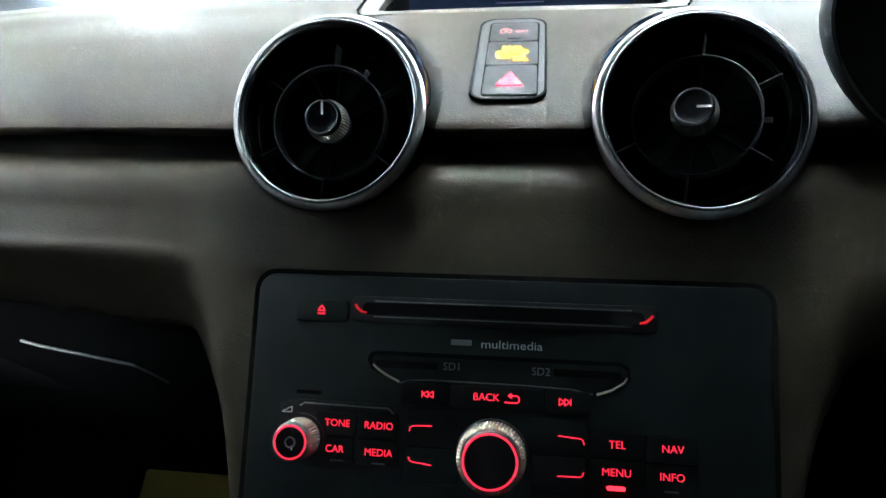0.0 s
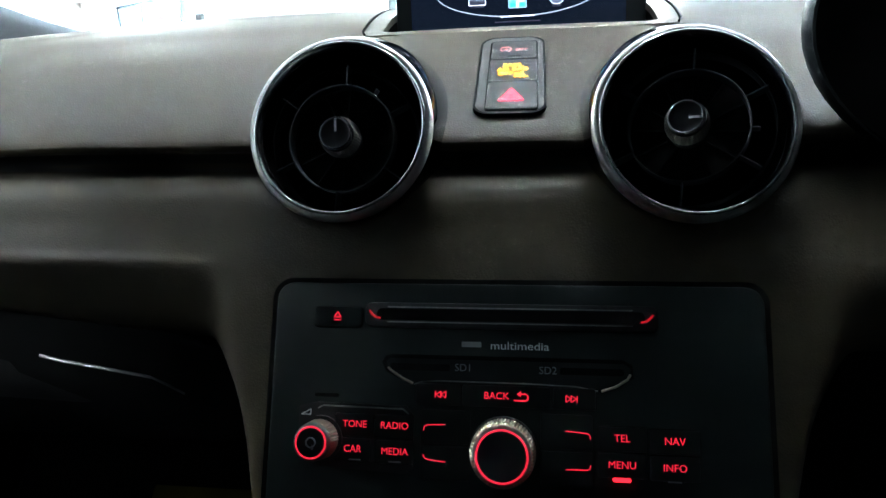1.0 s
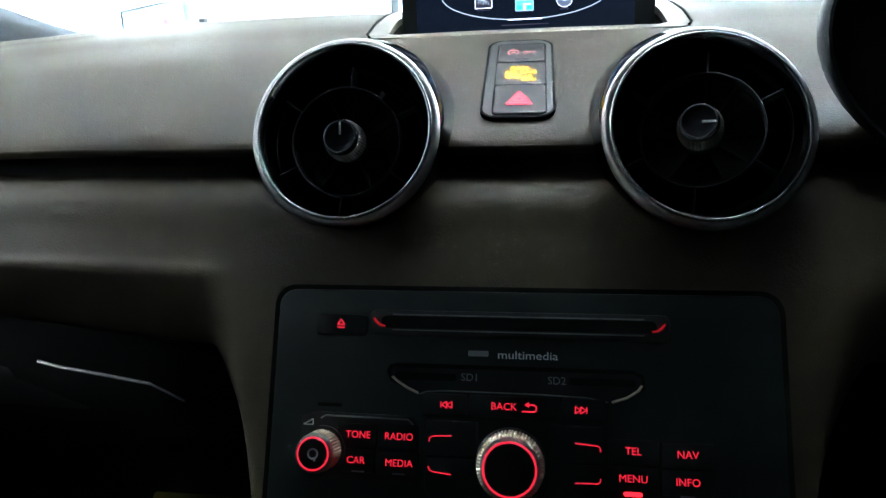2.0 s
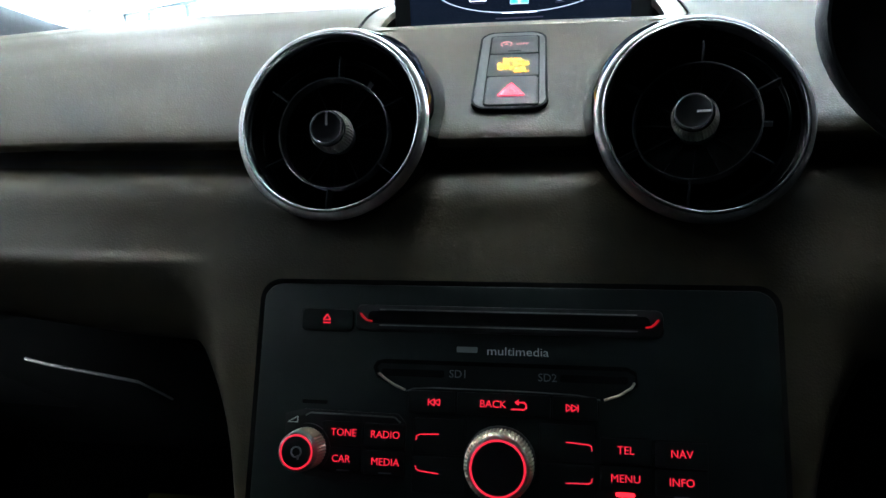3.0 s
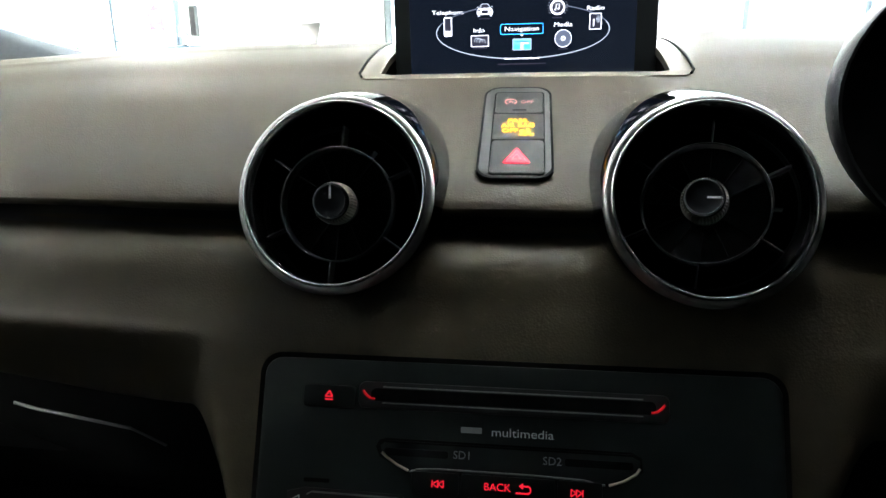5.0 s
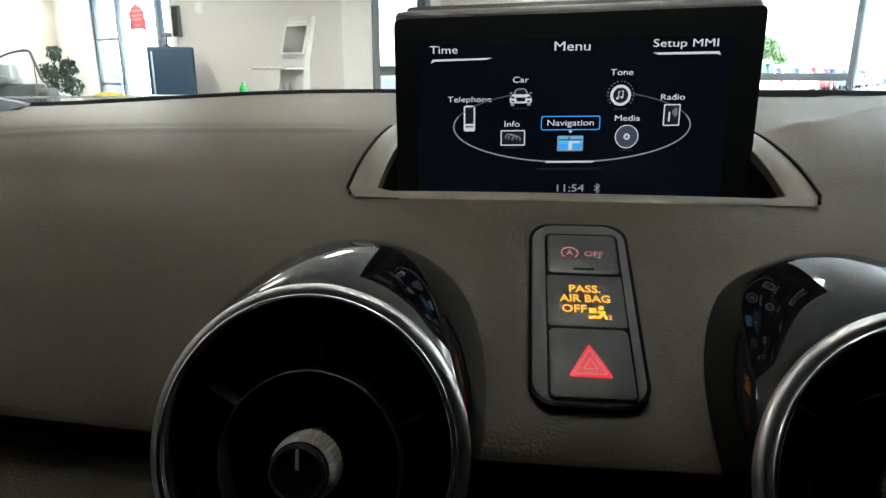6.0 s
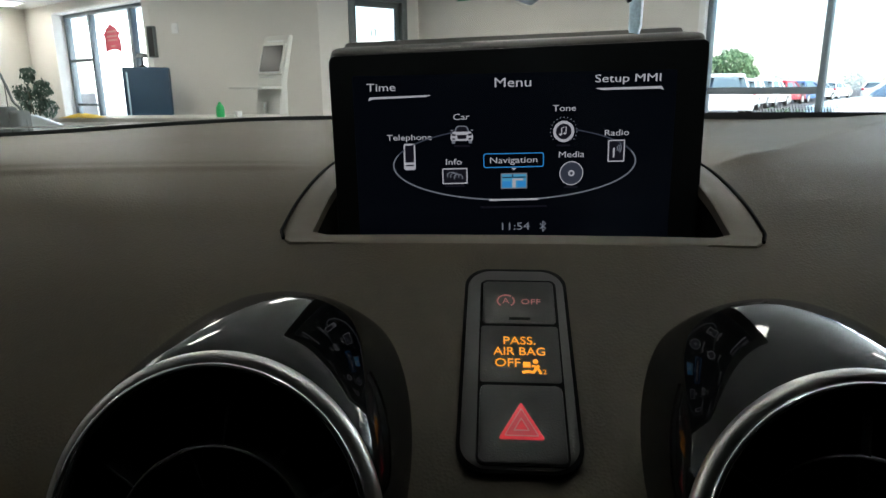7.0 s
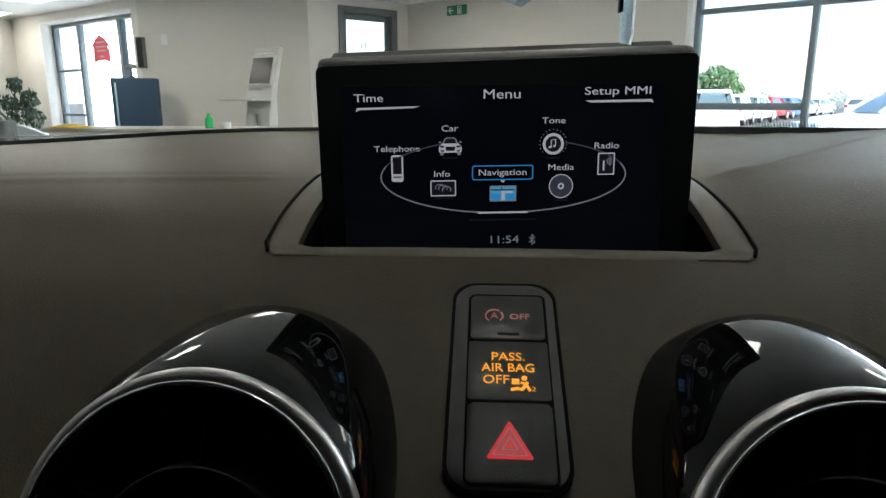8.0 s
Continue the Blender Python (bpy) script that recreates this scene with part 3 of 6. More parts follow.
def car_radio():
    ob = thing("car_radio", "black multimedia radio unit with red backlit buttons and chrome knobs", "car radio", RAD)
    Z = 0.0
    part("surround_gap", slab(bmesh.new(), rrect(0.2205, 0.168, 0.0095, 8, 0, -0.0272), -0.010, -0.0007), M_GAP, ob)
    part("face", slab(bmesh.new(), rrect(0.2165, 0.164, 0.0080, 8, 0, -0.0272), -0.012, Z, 0.0012), M_RADIO, ob, "matt black face plate")
    # eject key and disc slot
    b = press_button(ob, "eject_key", -0.0779, 0.0389, 0.0230, 0.0094, 0.0022, "eject key", material=M_RADIO)
    g = bmesh.new()
    tri = [(-0.0779 - 0.0016, 0.0388), (-0.0779 + 0.0016, 0.0388), (-0.0779, 0.0412)]
    for p, q in zip(tri, tri[1:] + tri[:1]):
        ribbon(g, [p, q], 0.00048, 0.0015, 0.0018)
    glyph("eject_symbol", g, b, M_RED, "red lit triangle")
    glyph("eject_bar", box(bmesh.new(), -0.0779 - 0.0017, -0.0779 + 0.0017, 0.0373, 0.0378, 0.0015, 0.0018), b, M_RED)
    part("slot_frame", slab(bmesh.new(), rrect(0.1290, 0.0112, 0.0030, 6, -0.0005, 0.0402), -0.001, 0.0010, 0.0005), M_BLACK, ob)
    part("disc_slot", slab(bmesh.new(), rrect(0.1180, 0.0052, 0.0022, 5, -0.0005, 0.0405), 0.0, 0.0014), M_GAP, ob, "dark disc slot")
    for y in (0.0438, 0.0371):
        part("slot_edge", slab(bmesh.new(), rrect(0.1080, 0.0005, 0.0002, 2, -0.0005, y), 0.0008, 0.0018), M_LINE, ob, "thin light edge line")
    for s in (-1, 1):
        c = -0.0005
        g = bmesh.new()
        ribbon(g, [(c + s * 0.0625, 0.0420), (c + s * 0.0612, 0.0404), (c + s * 0.0595, 0.0391), (c + s * 0.0572, 0.0387)], 0.0008, 0.0009, 0.0017)
        glyph("slot_glow", g, ob, M_REDSLOT, "red lit slot corner")
    # maker's name as a plain bar, then the readable word
    glyph("name_bar", slab(bmesh.new(), rrect(0.0088, 0.0024, 0.0004, 3, -0.0162, 0.0277), 0.0, 0.00025), ob, M_GREYDIM, "plain grey bar in place of a name")
    letters("word", "multimedia", 0.0034, M_GREYTXT, ob, 0.0050, 0.0273, 0.0002, "grey printed word", 1.2)
    # card recess
    part("recess_gap", poly(bmesh.new(), [(-0.0565, 0.0190), (-0.0550, 0.0218), (-0.0520, 0.0227), (0.0490, 0.0226), (0.0530, 0.0205), (0.0535, 0.0150), (0.0405, 0.0090), (-0.0415, 0.0090), (-0.0545, 0.0148)], -0.0005, 0.00025), M_GAP, ob, smooth=False)
    part("card_recess", poly(bmesh.new(), [(-0.0545, 0.0195), (-0.0525, 0.0212), (0.0490, 0.0212), (0.0525, 0.0190), (0.0520, 0.0150), (0.0400, 0.0098), (-0.0415, 0.0098), (-0.0530, 0.0150)], -0.0005, 0.0004), M_KEY, ob, smooth=False)
    part("recess_top", slab(bmesh.new(), rrect(0.1020, 0.0008, 0.0003, 3, -0.0012, 0.0213), 0.0, 0.0007), M_GAP, ob)
    for x, nm in ((-0.0390, "SD1"), (0.0360, "SD2")):
        part("card_slot", slab(bmesh.new(), rrect(0.0270, 0.0030, 0.0010, 4, x, 0.0172), 0.0003, 0.0008), M_GAP, ob, "memory card slot")
    letters("card_mark", "SD1", 0.0032, M_GREYDIM, ob, -0.0196, 0.0173, 0.0005, "grey printed mark")
    letters("card_mark", "SD2", 0.0032, M_GREYDIM, ob, 0.0174, 0.0171, 0.0005, "grey printed mark")
    for s in (-1, 1):
        pts = [(-0.0537, 0.0168), (-0.0515, 0.0150), (-0.0470, 0.0122), (-0.0420, 0.0100)] if s < 0 else [(0.0522, 0.0165), (0.0508, 0.0143), (0.0460, 0.0112), (0.0400, 0.0092)]
        g = bmesh.new()
        tube(g, [(x, y, 0.0008) for x, y in pts], 0.00055, 8)
        part("chrome_lip", g, M_KNURL, ob, "curved chrome lip")
    g = bmesh.new()
    ribbon(g, [(-0.0415, 0.0096), (-0.0385, 0.0108), (-0.030, 0.0114), (0.010, 0.0113), (0.030, 0.0107), (0.0385, 0.0092)], 0.0005, 0.0, 0.0014)
    glyph("row_edge", g, ob, M_LINE)
    # upper key row
    for nm, x, w in (("back_track_key", -0.0305, 0.0200), ("back_key", -0.0005, 0.0385), ("next_track_key", 0.0285, 0.0180)):
        press_button(ob, nm, x, 0.0056, w, 0.0092, 0.0012)
    letters("back_word", "BACK", 0.0030, M_RED, ob, -0.0048, 0.0057, 0.0016, "red lit word", 1.0)
    g = bmesh.new()
    ribbon(g, [(0.0028, 0.0041), (0.0080, 0.0041), (0.0088, 0.0048), (0.0088, 0.0062), (0.0080, 0.0069), (0.0055, 0.0069)], 0.0006, 0.0015, 0.0018)
    poly(g, [(0.0040, 0.0069), (0.0058, 0.0082), (0.0058, 0.0056)], 0.0015, 0.0018)
    glyph("back_arrow", g, ob, M_RED, "red lit arrow")
    for c, s in ((-0.0295, -1), (0.0275, 1)):
        for k in (-1, 1):
            g = bmesh.new()
            x = c + k * 0.0011 - s * 0.0003
            tri = [(x - s * 0.0011, 0.0056 + 0.0014), (x - s * 0.0011, 0.0056 - 0.0014), (x + s * 0.0011, 0.0056)]
            for p, q in zip(tri, tri[1:] + tri[:1]):
                ribbon(g, [p, q], 0.00042, 0.0015, 0.0018)
            glyph("track_arrow", g, ob, M_RED, "red lit arrow outline")
        glyph("track_bar", box(bmesh.new(), c + s * 0.0022 - 0.0002, c + s * 0.0022 + 0.0002, 0.0042, 0.0070, 0.0015, 0.0018), ob, M_RED)
    # lower key block
    part("key_field", poly(bmesh.new(), [(-0.0940, -0.0015), (-0.0860, 0.0005), (-0.0445, 0.0000), (-0.0410, -0.0040), (-0.0410, -0.0265), (-0.0440, -0.0290), (-0.0840, -0.0275), (-0.0940, -0.0230)], -0.0005, 0.0006), M_BLACK, ob, smooth=False)
    part("field_edge", ribbon(bmesh.new(), [(-0.0850, -0.0022), (-0.0830, -0.0010), (-0.0460, -0.0014), (-0.0435, -0.0035)], 0.0006, 0.0005, 0.0014), M_LINE, ob, smooth=False)
    for word, x, y in (("TONE", -0.0676, -0.0086), ("RADIO", -0.0496, -0.0087), ("CAR", -0.0682, -0.0193), ("MEDIA", -0.0492, -0.0197)):
        press_button(ob, "key", x - 0.0005, y - 0.0003, 0.0172, 0.0100, 0.0008)
        letters("key_word", word, 0.0030, M_RED, ob, x, y, 0.0016, "red lit word", 0.96)
    for x, y in ((-0.0670, -0.0238), (-0.0490, -0.0240), (0.0690, -0.0265)):
        part("tick_line", slab(bmesh.new(), rrect(0.0056, 0.0006, 0.0002, 2, x, y), 0.0015, 0.0018), M_GREYDIM, ob)
    for word, x, y in (("TEL", 0.0482, -0.0100), ("NAV", 0.0695, -0.0104), ("MENU", 0.0480, -0.0208), ("INFO", 0.0693, -0.0211)):
        press_button(ob, "key", x, y - 0.0003, 0.0200, 0.0100, 0.0008)
        letters("key_word", word, 0.0030, M_RED, ob, x, y, 0.0016, "red lit word", 0.98)
    glyph("menu_light", slab(bmesh.new(), rrect(0.0074, 0.0017, 0.0008, 4, 0.0478, -0.0267), 0.001, 0.0020), ob, M_REDLED, "bright red indicator light")
    # four keys round the big knob
    for x in (-0.0268, 0.0252):
        for y in (-0.0082, -0.0236):
            press_button(ob, "corner_key", x, y, 0.0220, 0.0145, 0.0012)
    for pts in ([(-0.0364, -0.0100), (-0.0362, -0.0084), (-0.0348, -0.0076), (-0.0268, -0.0072)], [(-0.0364, -0.0202), (-0.0358, -0.0216), (-0.0344, -0.0222), (-0.0266, -0.0230)],
                [(0.0248, -0.0078), (0.0338, -0.0085), (0.0348, -0.0090), (0.0352, -0.0108)], [(0.0248, -0.0236), (0.0338, -0.0234), (0.0348, -0.0228), (0.0351, -0.0214)]):
        glyph("corner_line", ribbon(bmesh.new(), pts, 0.00042, 0.0015, 0.0018), ob, M_RED, "thin red lit corner line")
    # big rotary knob
    kn = part("menu_knob", lathe(bmesh.new(), [(0.0, -0.002), (0.0148, -0.002), (0.0148, 0.002), (0.0138, 0.003), (0.0138, 0.006), (0.0, 0.006)], 72), M_BLACK, ob, "large rotary menu knob", m=Matrix.Translation((-0.0016, -0.0176, 0)))
    radio_knob(kn, 0.0142, 0.0115, 0.0108, 0.0102, 0.0150, 116)
    bm = bmesh.new()
    lathe(bm, [(0.0102, 0.0149), (0.005, 0.0145), (0.0, 0.0144)], 64)
    part("cap", bm, M_CAP, kn, "dark dished cap")
    # volume knob
    kn = part("volume_knob", lathe(bmesh.new(), [(0.0, -0.002), (0.0102, -0.002), (0.0102, 0.002), (0.0, 0.002)], 48), M_BLACK, ob, "small volume knob", m=Matrix.Translation((-0.0833, -0.0156, 0)))
    radio_knob(kn, 0.0088, 0.0074, 0.0068, 0.0063, 0.0145, 80)
    bm = bmesh.new()
    lathe(bm, [(0.0062, 0.0144), (0.003, 0.0142), (0.0, 0.0141)], 48)
    part("cap", bm, M_CAP, kn)
    bm = bmesh.new()
    lathe(bm, [(0.0023, 0.0140), (0.0023, 0.0146), (0.0017, 0.0146), (0.0017, 0.0140)], 32, True)
    box(bm, 0.0006, 0.0012, -0.0030, -0.0012, 0.0140, 0.0146)
    part("power_symbol", bm, M_GREYDIM, kn, "grey ring symbol")
    g = bmesh.new()
    for p, q in (((-0.0928, -0.0052), (-0.0885, -0.0052)), ((-0.0885, -0.0052), (-0.0885, -0.0028)), ((-0.0885, -0.0028), (-0.0928, -0.0052))):
        ribbon(g, [p, q], 0.0004, 0.0005, 0.0010)
    glyph("volume_symbol", g, ob, M_GREYTXT, "small grey wedge outline")
    part("vent_slit", slab(bmesh.new(), rrect(0.0112, 0.0016, 0.0005, 3, -0.0815, 0.0036), 0.0, 0.0004), M_GAP, ob)


def radio_knob(kn, r0, r1, rl, ri, h, teeth):
    K = teeth
    bm = bmesh.new()
    rows = [[bm.verts.new(((r - 0.0005 * (i % 2)) * math.cos(2 * math.pi * i / K), (r - 0.0005 * (i % 2)) * math.sin(2 * math.pi * i / K), z)) for i in range(K)] for r, z in ((r0, 0.001), (r0, 0.0025), (r0 - 0.0005, h - 0.004), (r1 + 0.0006, h - 0.0028))]
    for a, b in zip(rows, rows[1:]):
        for i in range(K):
            bm.faces.new((a[i], a[(i + 1) % K], b[(i + 1) % K], b[i]))
    part("knurled_collar", bm, M_KNURL, kn, "champagne metal knurled collar", smooth=False)
    bm = bmesh.new()
    lathe(bm, [(r1 + 0.0008, h - 0.0028), (r1 + 0.0004, h - 0.0010), (r1, h - 0.0003), (rl, h - 0.0001)], 80)
    part("rim", bm, M_CHROME, kn, "satin metal rim")
    bm = bmesh.new()
    lathe(bm, [(rl + 0.0003, h - 0.0004), (rl, h + 0.0001), (ri, h + 0.0001), (ri - 0.0002, h - 0.0004)], 80)
    part("light_ring", bm, M_RED, kn, "red lit ring")


car_radio()

# ---------------------------------------------------------------- switch panel
HAZ = axes((CX - 0.0007, 0.3968, 0.9563), (1, 0, 0), (0, math.cos(radians(29)), math.sin(radians(29))))


def taper(pts, k, y0=0.0075):
    """Narrow an outline a little towards its top."""
    return [(x * (1 - k * (y - y0)), y) for x, y in pts]


def switch_panel():
    ob = thing("switch_panel", "dark switch panel with amber warning light and red hazard triangle", "switch panel", HAZ)
    K = 0.3
    part("seam", slab(bmesh.new(), taper(rrect(0.0363, 0.0806, 0.0084, 8, -0.0005, 0.0106), K), -0.006, 0.0025), M_GAP, ob, "thin dark seam")
    part("bezel", slab(bmesh.new(), taper(rrect(0.0357, 0.0800, 0.0082, 10, -0.0005, 0.0106), K), -0.008, 0.0030, 0.0020), M_BEZEL, ob, "dark grey bezel")
    part("well", slab(bmesh.new(), taper(rrect(0.0266, 0.0722, 0.0026, 6, 0.0004, 0.0084), K * 0.5), 0.0, 0.0033), M_GAP, ob)
    b1 = part("start_stop_button", slab(bmesh.new(), taper(rrect(0.0246, 0.0198, 0.0016, 5, 0.0004, 0.0337), K * 0.5), 0.0, 0.0036, 0.0003), M_BUTTON, ob)
    b2 = part("airbag_light", slab(bmesh.new(), taper(rrect(0.0256, 0.0229, 0.0010, 5, 0.0004, 0.0116), K * 0.5), 0.0, 0.0034, 0.0003), M_BUTTON, ob)
    b3 = part("hazard_button", slab(bmesh.new(), taper(rrect(0.0251, 0.0262, 0.0020, 5, 0.0004, -0.0140), K * 0.5), 0.0, 0.0036, 0.0003), M_BUTTON, ob)
    # upper button: letter in an arc, word, small bar
    z = 0.0036
    letters("letter", "A", 0.0026, M_PINK, b1, -0.0040, 0.0341, z, "pale red lit letter", 1.0)
    for a0, a1 in ((52, 232), (-52, 38)):
        g = bmesh.new()
        ribbon(g, [(-0.0040 + 0.0029 * math.cos(radians(a0 + (a1 - a0) * k / 20)), 0.0341 + 0.0027 * math.sin(radians(a0 + (a1 - a0) * k / 20))) for k in range(21)], 0.0005, z - 0.0001, z + 0.0002)
        glyph("arc", g, b1, M_PINK)
    letters("word", "OFF", 0.0024, M_PINK, b1, 0.0046, 0.0338, z, "pale red lit word", 1.15)
    part("marker_bar", slab(bmesh.new(), rrect(0.0072, 0.0011, 0.0004, 3, 0.0006, 0.0261), z - 0.0008, z + 0.0001), M_GAP, b1, "dark inset bar")
    # middle light
    z = 0.0034
    for body, x, y, w in (("PASS.", 0.0003, 0.0166, 1.04), ("AIR BAG", 0.0003, 0.0122, 0.98), ("OFF", -0.0036, 0.0076, 1.04)):
        letters("warning_word", body, 0.0032, M_AMBER, b2, x, y, z, "amber lit word", w)
    g = bmesh.new()
    poly(g, [(0.0013, 0.0060), (0.0036, 0.0060), (0.0036, 0.0080), (0.0013, 0.0080)], z - 0.0001, z + 0.0002)
    ribbon(g, [(0.0010, 0.0040), (0.0030, 0.0044), (0.0044, 0.0041), (0.0055, 0.0058), (0.0062, 0.0068)], 0.0010, z - 0.0001, z + 0.0002)
    poly(g, [(0.0052 + 0.0009 * math.cos(radians(30 * k)), 0.0083 + 0.0009 * math.sin(radians(30 * k))) for k in range(12)], z - 0.0001, z + 0.0002)
    ribbon(g, [(0.0040, 0.0066), (0.0055, 0.0062), (0.0064, 0.0046), (0.0068, 0.0036)], 0.0008, z - 0.0001, z + 0.0002)
    glyph("pictogram", g, b2, M_AMBER, "small amber lit pictogram")
    letters("number", "2", 0.0017, M_AMBER, b2, 0.0080, 0.0043, z, "amber lit figure")
    # hazard triangle
    z = 0.0036
    cx, cy = 0.0002, -0.0155

    def tri(k):
        return [(cx + k * -0.0068, cy - k * 0.0042), (cx + k * 0.0068, cy - k * 0.0042), (cx, cy + k * 0.0084)]

    def rounded(p, r):
        out = []
        for i in range(3):
            a, b, c = Vector(p[i - 1]), Vector(p[i]), Vector(p[(i + 1) % 3])
            d0, d1 = (a - b).normalized(), (c - b).normalized()
            for k in range(5):
                t = k / 4
                out.append(tuple((b + d0 * r).lerp(b, t).lerp(b.lerp(b + d1 * r, t), t)))
        return out

    def plate(name, pts, zz, material, parent, label=""):
        g = bmesh.new()
        poly(g, [tuple(p) for p in pts], z - 0.0004, z + zz)
        return glyph(name, g, parent, material, label)

    t = plate("hazard_triangle", rounded(tri(1.0), 0.0010), 0.0002, M_TRI, b3, "red warning triangle")
    plate("triangle_line", rounded(tri(0.76), 0.0007), 0.00028, M_TRI2, t, "pale outline")
    plate("triangle_field", rounded(tri(0.68), 0.0006), 0.00034, M_TRI3, t, "pink-red field")
    plate("triangle_line", rounded(tri(0.36), 0.0004), 0.00040, M_TRI2, t, "pale outline")
    plate("triangle_core", rounded(tri(0.27), 0.0003), 0.00046, M_TRI, t)


switch_panel()

# ---------------------------------------------------------------- pop-up display
DIS = Matrix.Translation((0, 0.5, 1.0)) @ Matrix.Rotation(radians(-0.7), 4, "Y") @ axes((0.0, 0.0, -1.0), (1, 0.08, 0), (0, 0, 1))


def pop_up_display():
    ob = thing("pop_up_display", "black pop-up display showing a lit white menu on dark ground", "display", DIS)
    c = 0.0027
    # housing: front plate with an upper edge that rolls back
    bm = bmesh.new()
    rows = []
    for y, z, w in ((0.955, 0.0, 0.0818), (1.0035, 0.0, 0.0815), (1.0605, 0.0, 0.0813), (1.0632, -0.0006, 0.0811), (1.0648, -0.0026, 0.0806), (1.0658, -0.0080, 0.0800), (1.0664, -0.0150, 0.0792), (1.0668, -0.0170, 0.0775), (1.0684, -0.0178, 0.0768), (1.0688, -0.0200, 0.0766), (1.0684, -0.0250, 0.0766), (1.02, -0.0260, 0.077), (0.955, -0.0260, 0.078)):
        r = 0.004 if y > 1.06 else 0.0015
        row = [(-w, z - r * 0.9), (-w + r * 0.3, z - r * 0.3), (-w + r, z)] + [(-w + r + (2 * w - 2 * r) * k / 12, z) for k in range(1, 12)] + [(w - r, z), (w - r * 0.3, z - r * 0.3), (w, z - r * 0.9)]
        lift = smooth01(0.99, 1.05, y)
        rows.append([bm.verts.new((c + x, y + lift * (0.0026 + 0.024 * x), zz)) for x, zz in row])
    for a, b in zip(rows, rows[1:]):
        for k in range(len(a) - 1):
            bm.faces.new((a[k], a[k + 1], b[k + 1], b[k]))
    n = len(rows)
    for s in (0, -1):
        bm.faces.new([r[s] for r in rows])
    part("housing", bm, M_HOUSING, ob, "dark housing with rolled upper edge", angle=60)
    part("front_glass", slab(bmesh.new(), [(x, y + smooth01(0.99, 1.05, y) * (0.0022 + 0.024 * (x - c))) for x, y in rrect(0.1630, 0.1070, 0.0030, 5, c, 1.0090)], -0.004, 0.0008, 0.0005), M_GLOSSBLK, ob, "black glossy front")
    scr = part("screen", slab(bmesh.new(), rrect(0.1400, 0.0755, 0.0010, 3, 0.0010, 1.0165), 0.0, 0.0010), M_SCREEN, ob, "dark blue lit screen")
    z = 0.0011

    def word(body, x, y, size, material=M_PIX, wide=1.3):
        letters("screen_word", body, size, material, scr, x, y, z, "lit white screen word", wide)

    word("Time", -0.0567, 1.0492, 0.0033)
    word("Menu", 0.0002, 1.0502, 0.0040)
    word("Setup MMI", 0.0500, 1.0510, 0.0033, wide=1.42)
    word("Car", -0.0223, 1.0361, 0.0026)
    word("Tone", 0.0227, 1.0389, 0.0026)
    word("Telephone", -0.0452, 1.0277, 0.0025)
    word("Radio", 0.0459, 1.0279, 0.0026)
    word("Info", -0.0259, 1.0166, 0.0026)
    word("Navigation", 0.0007, 1.0169, 0.0027)
    word("Media", 0.0262, 1.0188, 0.0026)
    word("11:54", 0.0013, 0.9868, 0.0034, M_PIXDIM)
    g = bmesh.new()
    bx, by = 0.0141, 0.9868
    ribbon(g, [(bx, by + 0.0023), (bx, by - 0.0023)], 0.0004, z, z + 0.0002)
    ribbon(g, [(bx - 0.0013, by + 0.0012), (bx + 0.0013, by - 0.0011), (bx, by - 0.0023)], 0.0004, z, z + 0.0002)
    ribbon(g, [(bx - 0.0013, by - 0.0012), (bx + 0.0013, by + 0.0011), (bx, by + 0.0023)], 0.0004, z, z + 0.0002)
    glyph("wireless_symbol", g, scr, M_PIXDIM, "small lit symbol")
    # underlines
    glyph("underline", poly(bmesh.new(), [(-0.0625, 1.0436), (-0.0618, 1.0453), (-0.0350, 1.0458), (-0.0375, 1.0450), (-0.0608, 1.0444)], z, z + 0.0002), scr, M_PIX)
    glyph("underline", poly(bmesh.new(), [(0.0358, 1.0472), (0.0645, 1.0475), (0.0655, 1.0458), (0.0640, 1.0464), (0.0385, 1.0463)], z, z + 0.0002), scr, M_PIX)
    # oval track
    for a0, a1, material in ((163, 377, M_PIXDIM), (120, 163, M_PIXFAINT), (17, 60, M_PIXFAINT)):
        pts = [(0.0011 + 0.0536 * math.cos(radians(a0 + (a1 - a0) * k / 48)), 1.0155 + 0.0163 * math.sin(radians(a0 + (a1 - a0) * k / 48))) for k in range(49)]
        glyph("oval_track", ribbon(bmesh.new(), pts, 0.0006, z, z + 0.0001), scr, material, "thin lit oval line")
    glyph("track_marker", slab(bmesh.new(), rrect(0.0222, 0.0008, 0.0003, 2, 0.0008, 0.9993), z, z + 0.0002), scr, M_PIX)
    # highlighted menu entry and its map symbol
    glyph("highlight_frame", frame_ring(bmesh.new(), rrect(0.0268, 0.0064, 0.0010, 4, 0.0007, 1.0169), rrect(0.0260, 0.0056, 0.0008, 4, 0.0007, 1.0169), z, z + 0.0002), scr, M_PIXBLUE, "blue lit frame")
    glyph("pointer", poly(bmesh.new(), [(-0.0003, 1.0135), (0.0019, 1.0135), (0.0008, 1.0125)], z, z + 0.0002), scr, M_PIX)
    glyph("map_symbol", slab(bmesh.new(), rrect(0.0118, 0.0070, 0.0004, 3, 0.0009, 1.0077), z, z + 0.0001), scr, M_PIXDIM, "lit map symbol")
    glyph("map_field", slab(bmesh.new(), rrect(0.0108, 0.0060, 0.0003, 3, 0.0009, 1.0077), z, z + 0.0002), scr, M_PIXCYAN, "blue map field")
    glyph("map_block", box(bmesh.new(), -0.0044, -0.0003, 1.0050, 1.0076, z, z + 0.00026), scr, M_PIXBLUE, "blue map block")
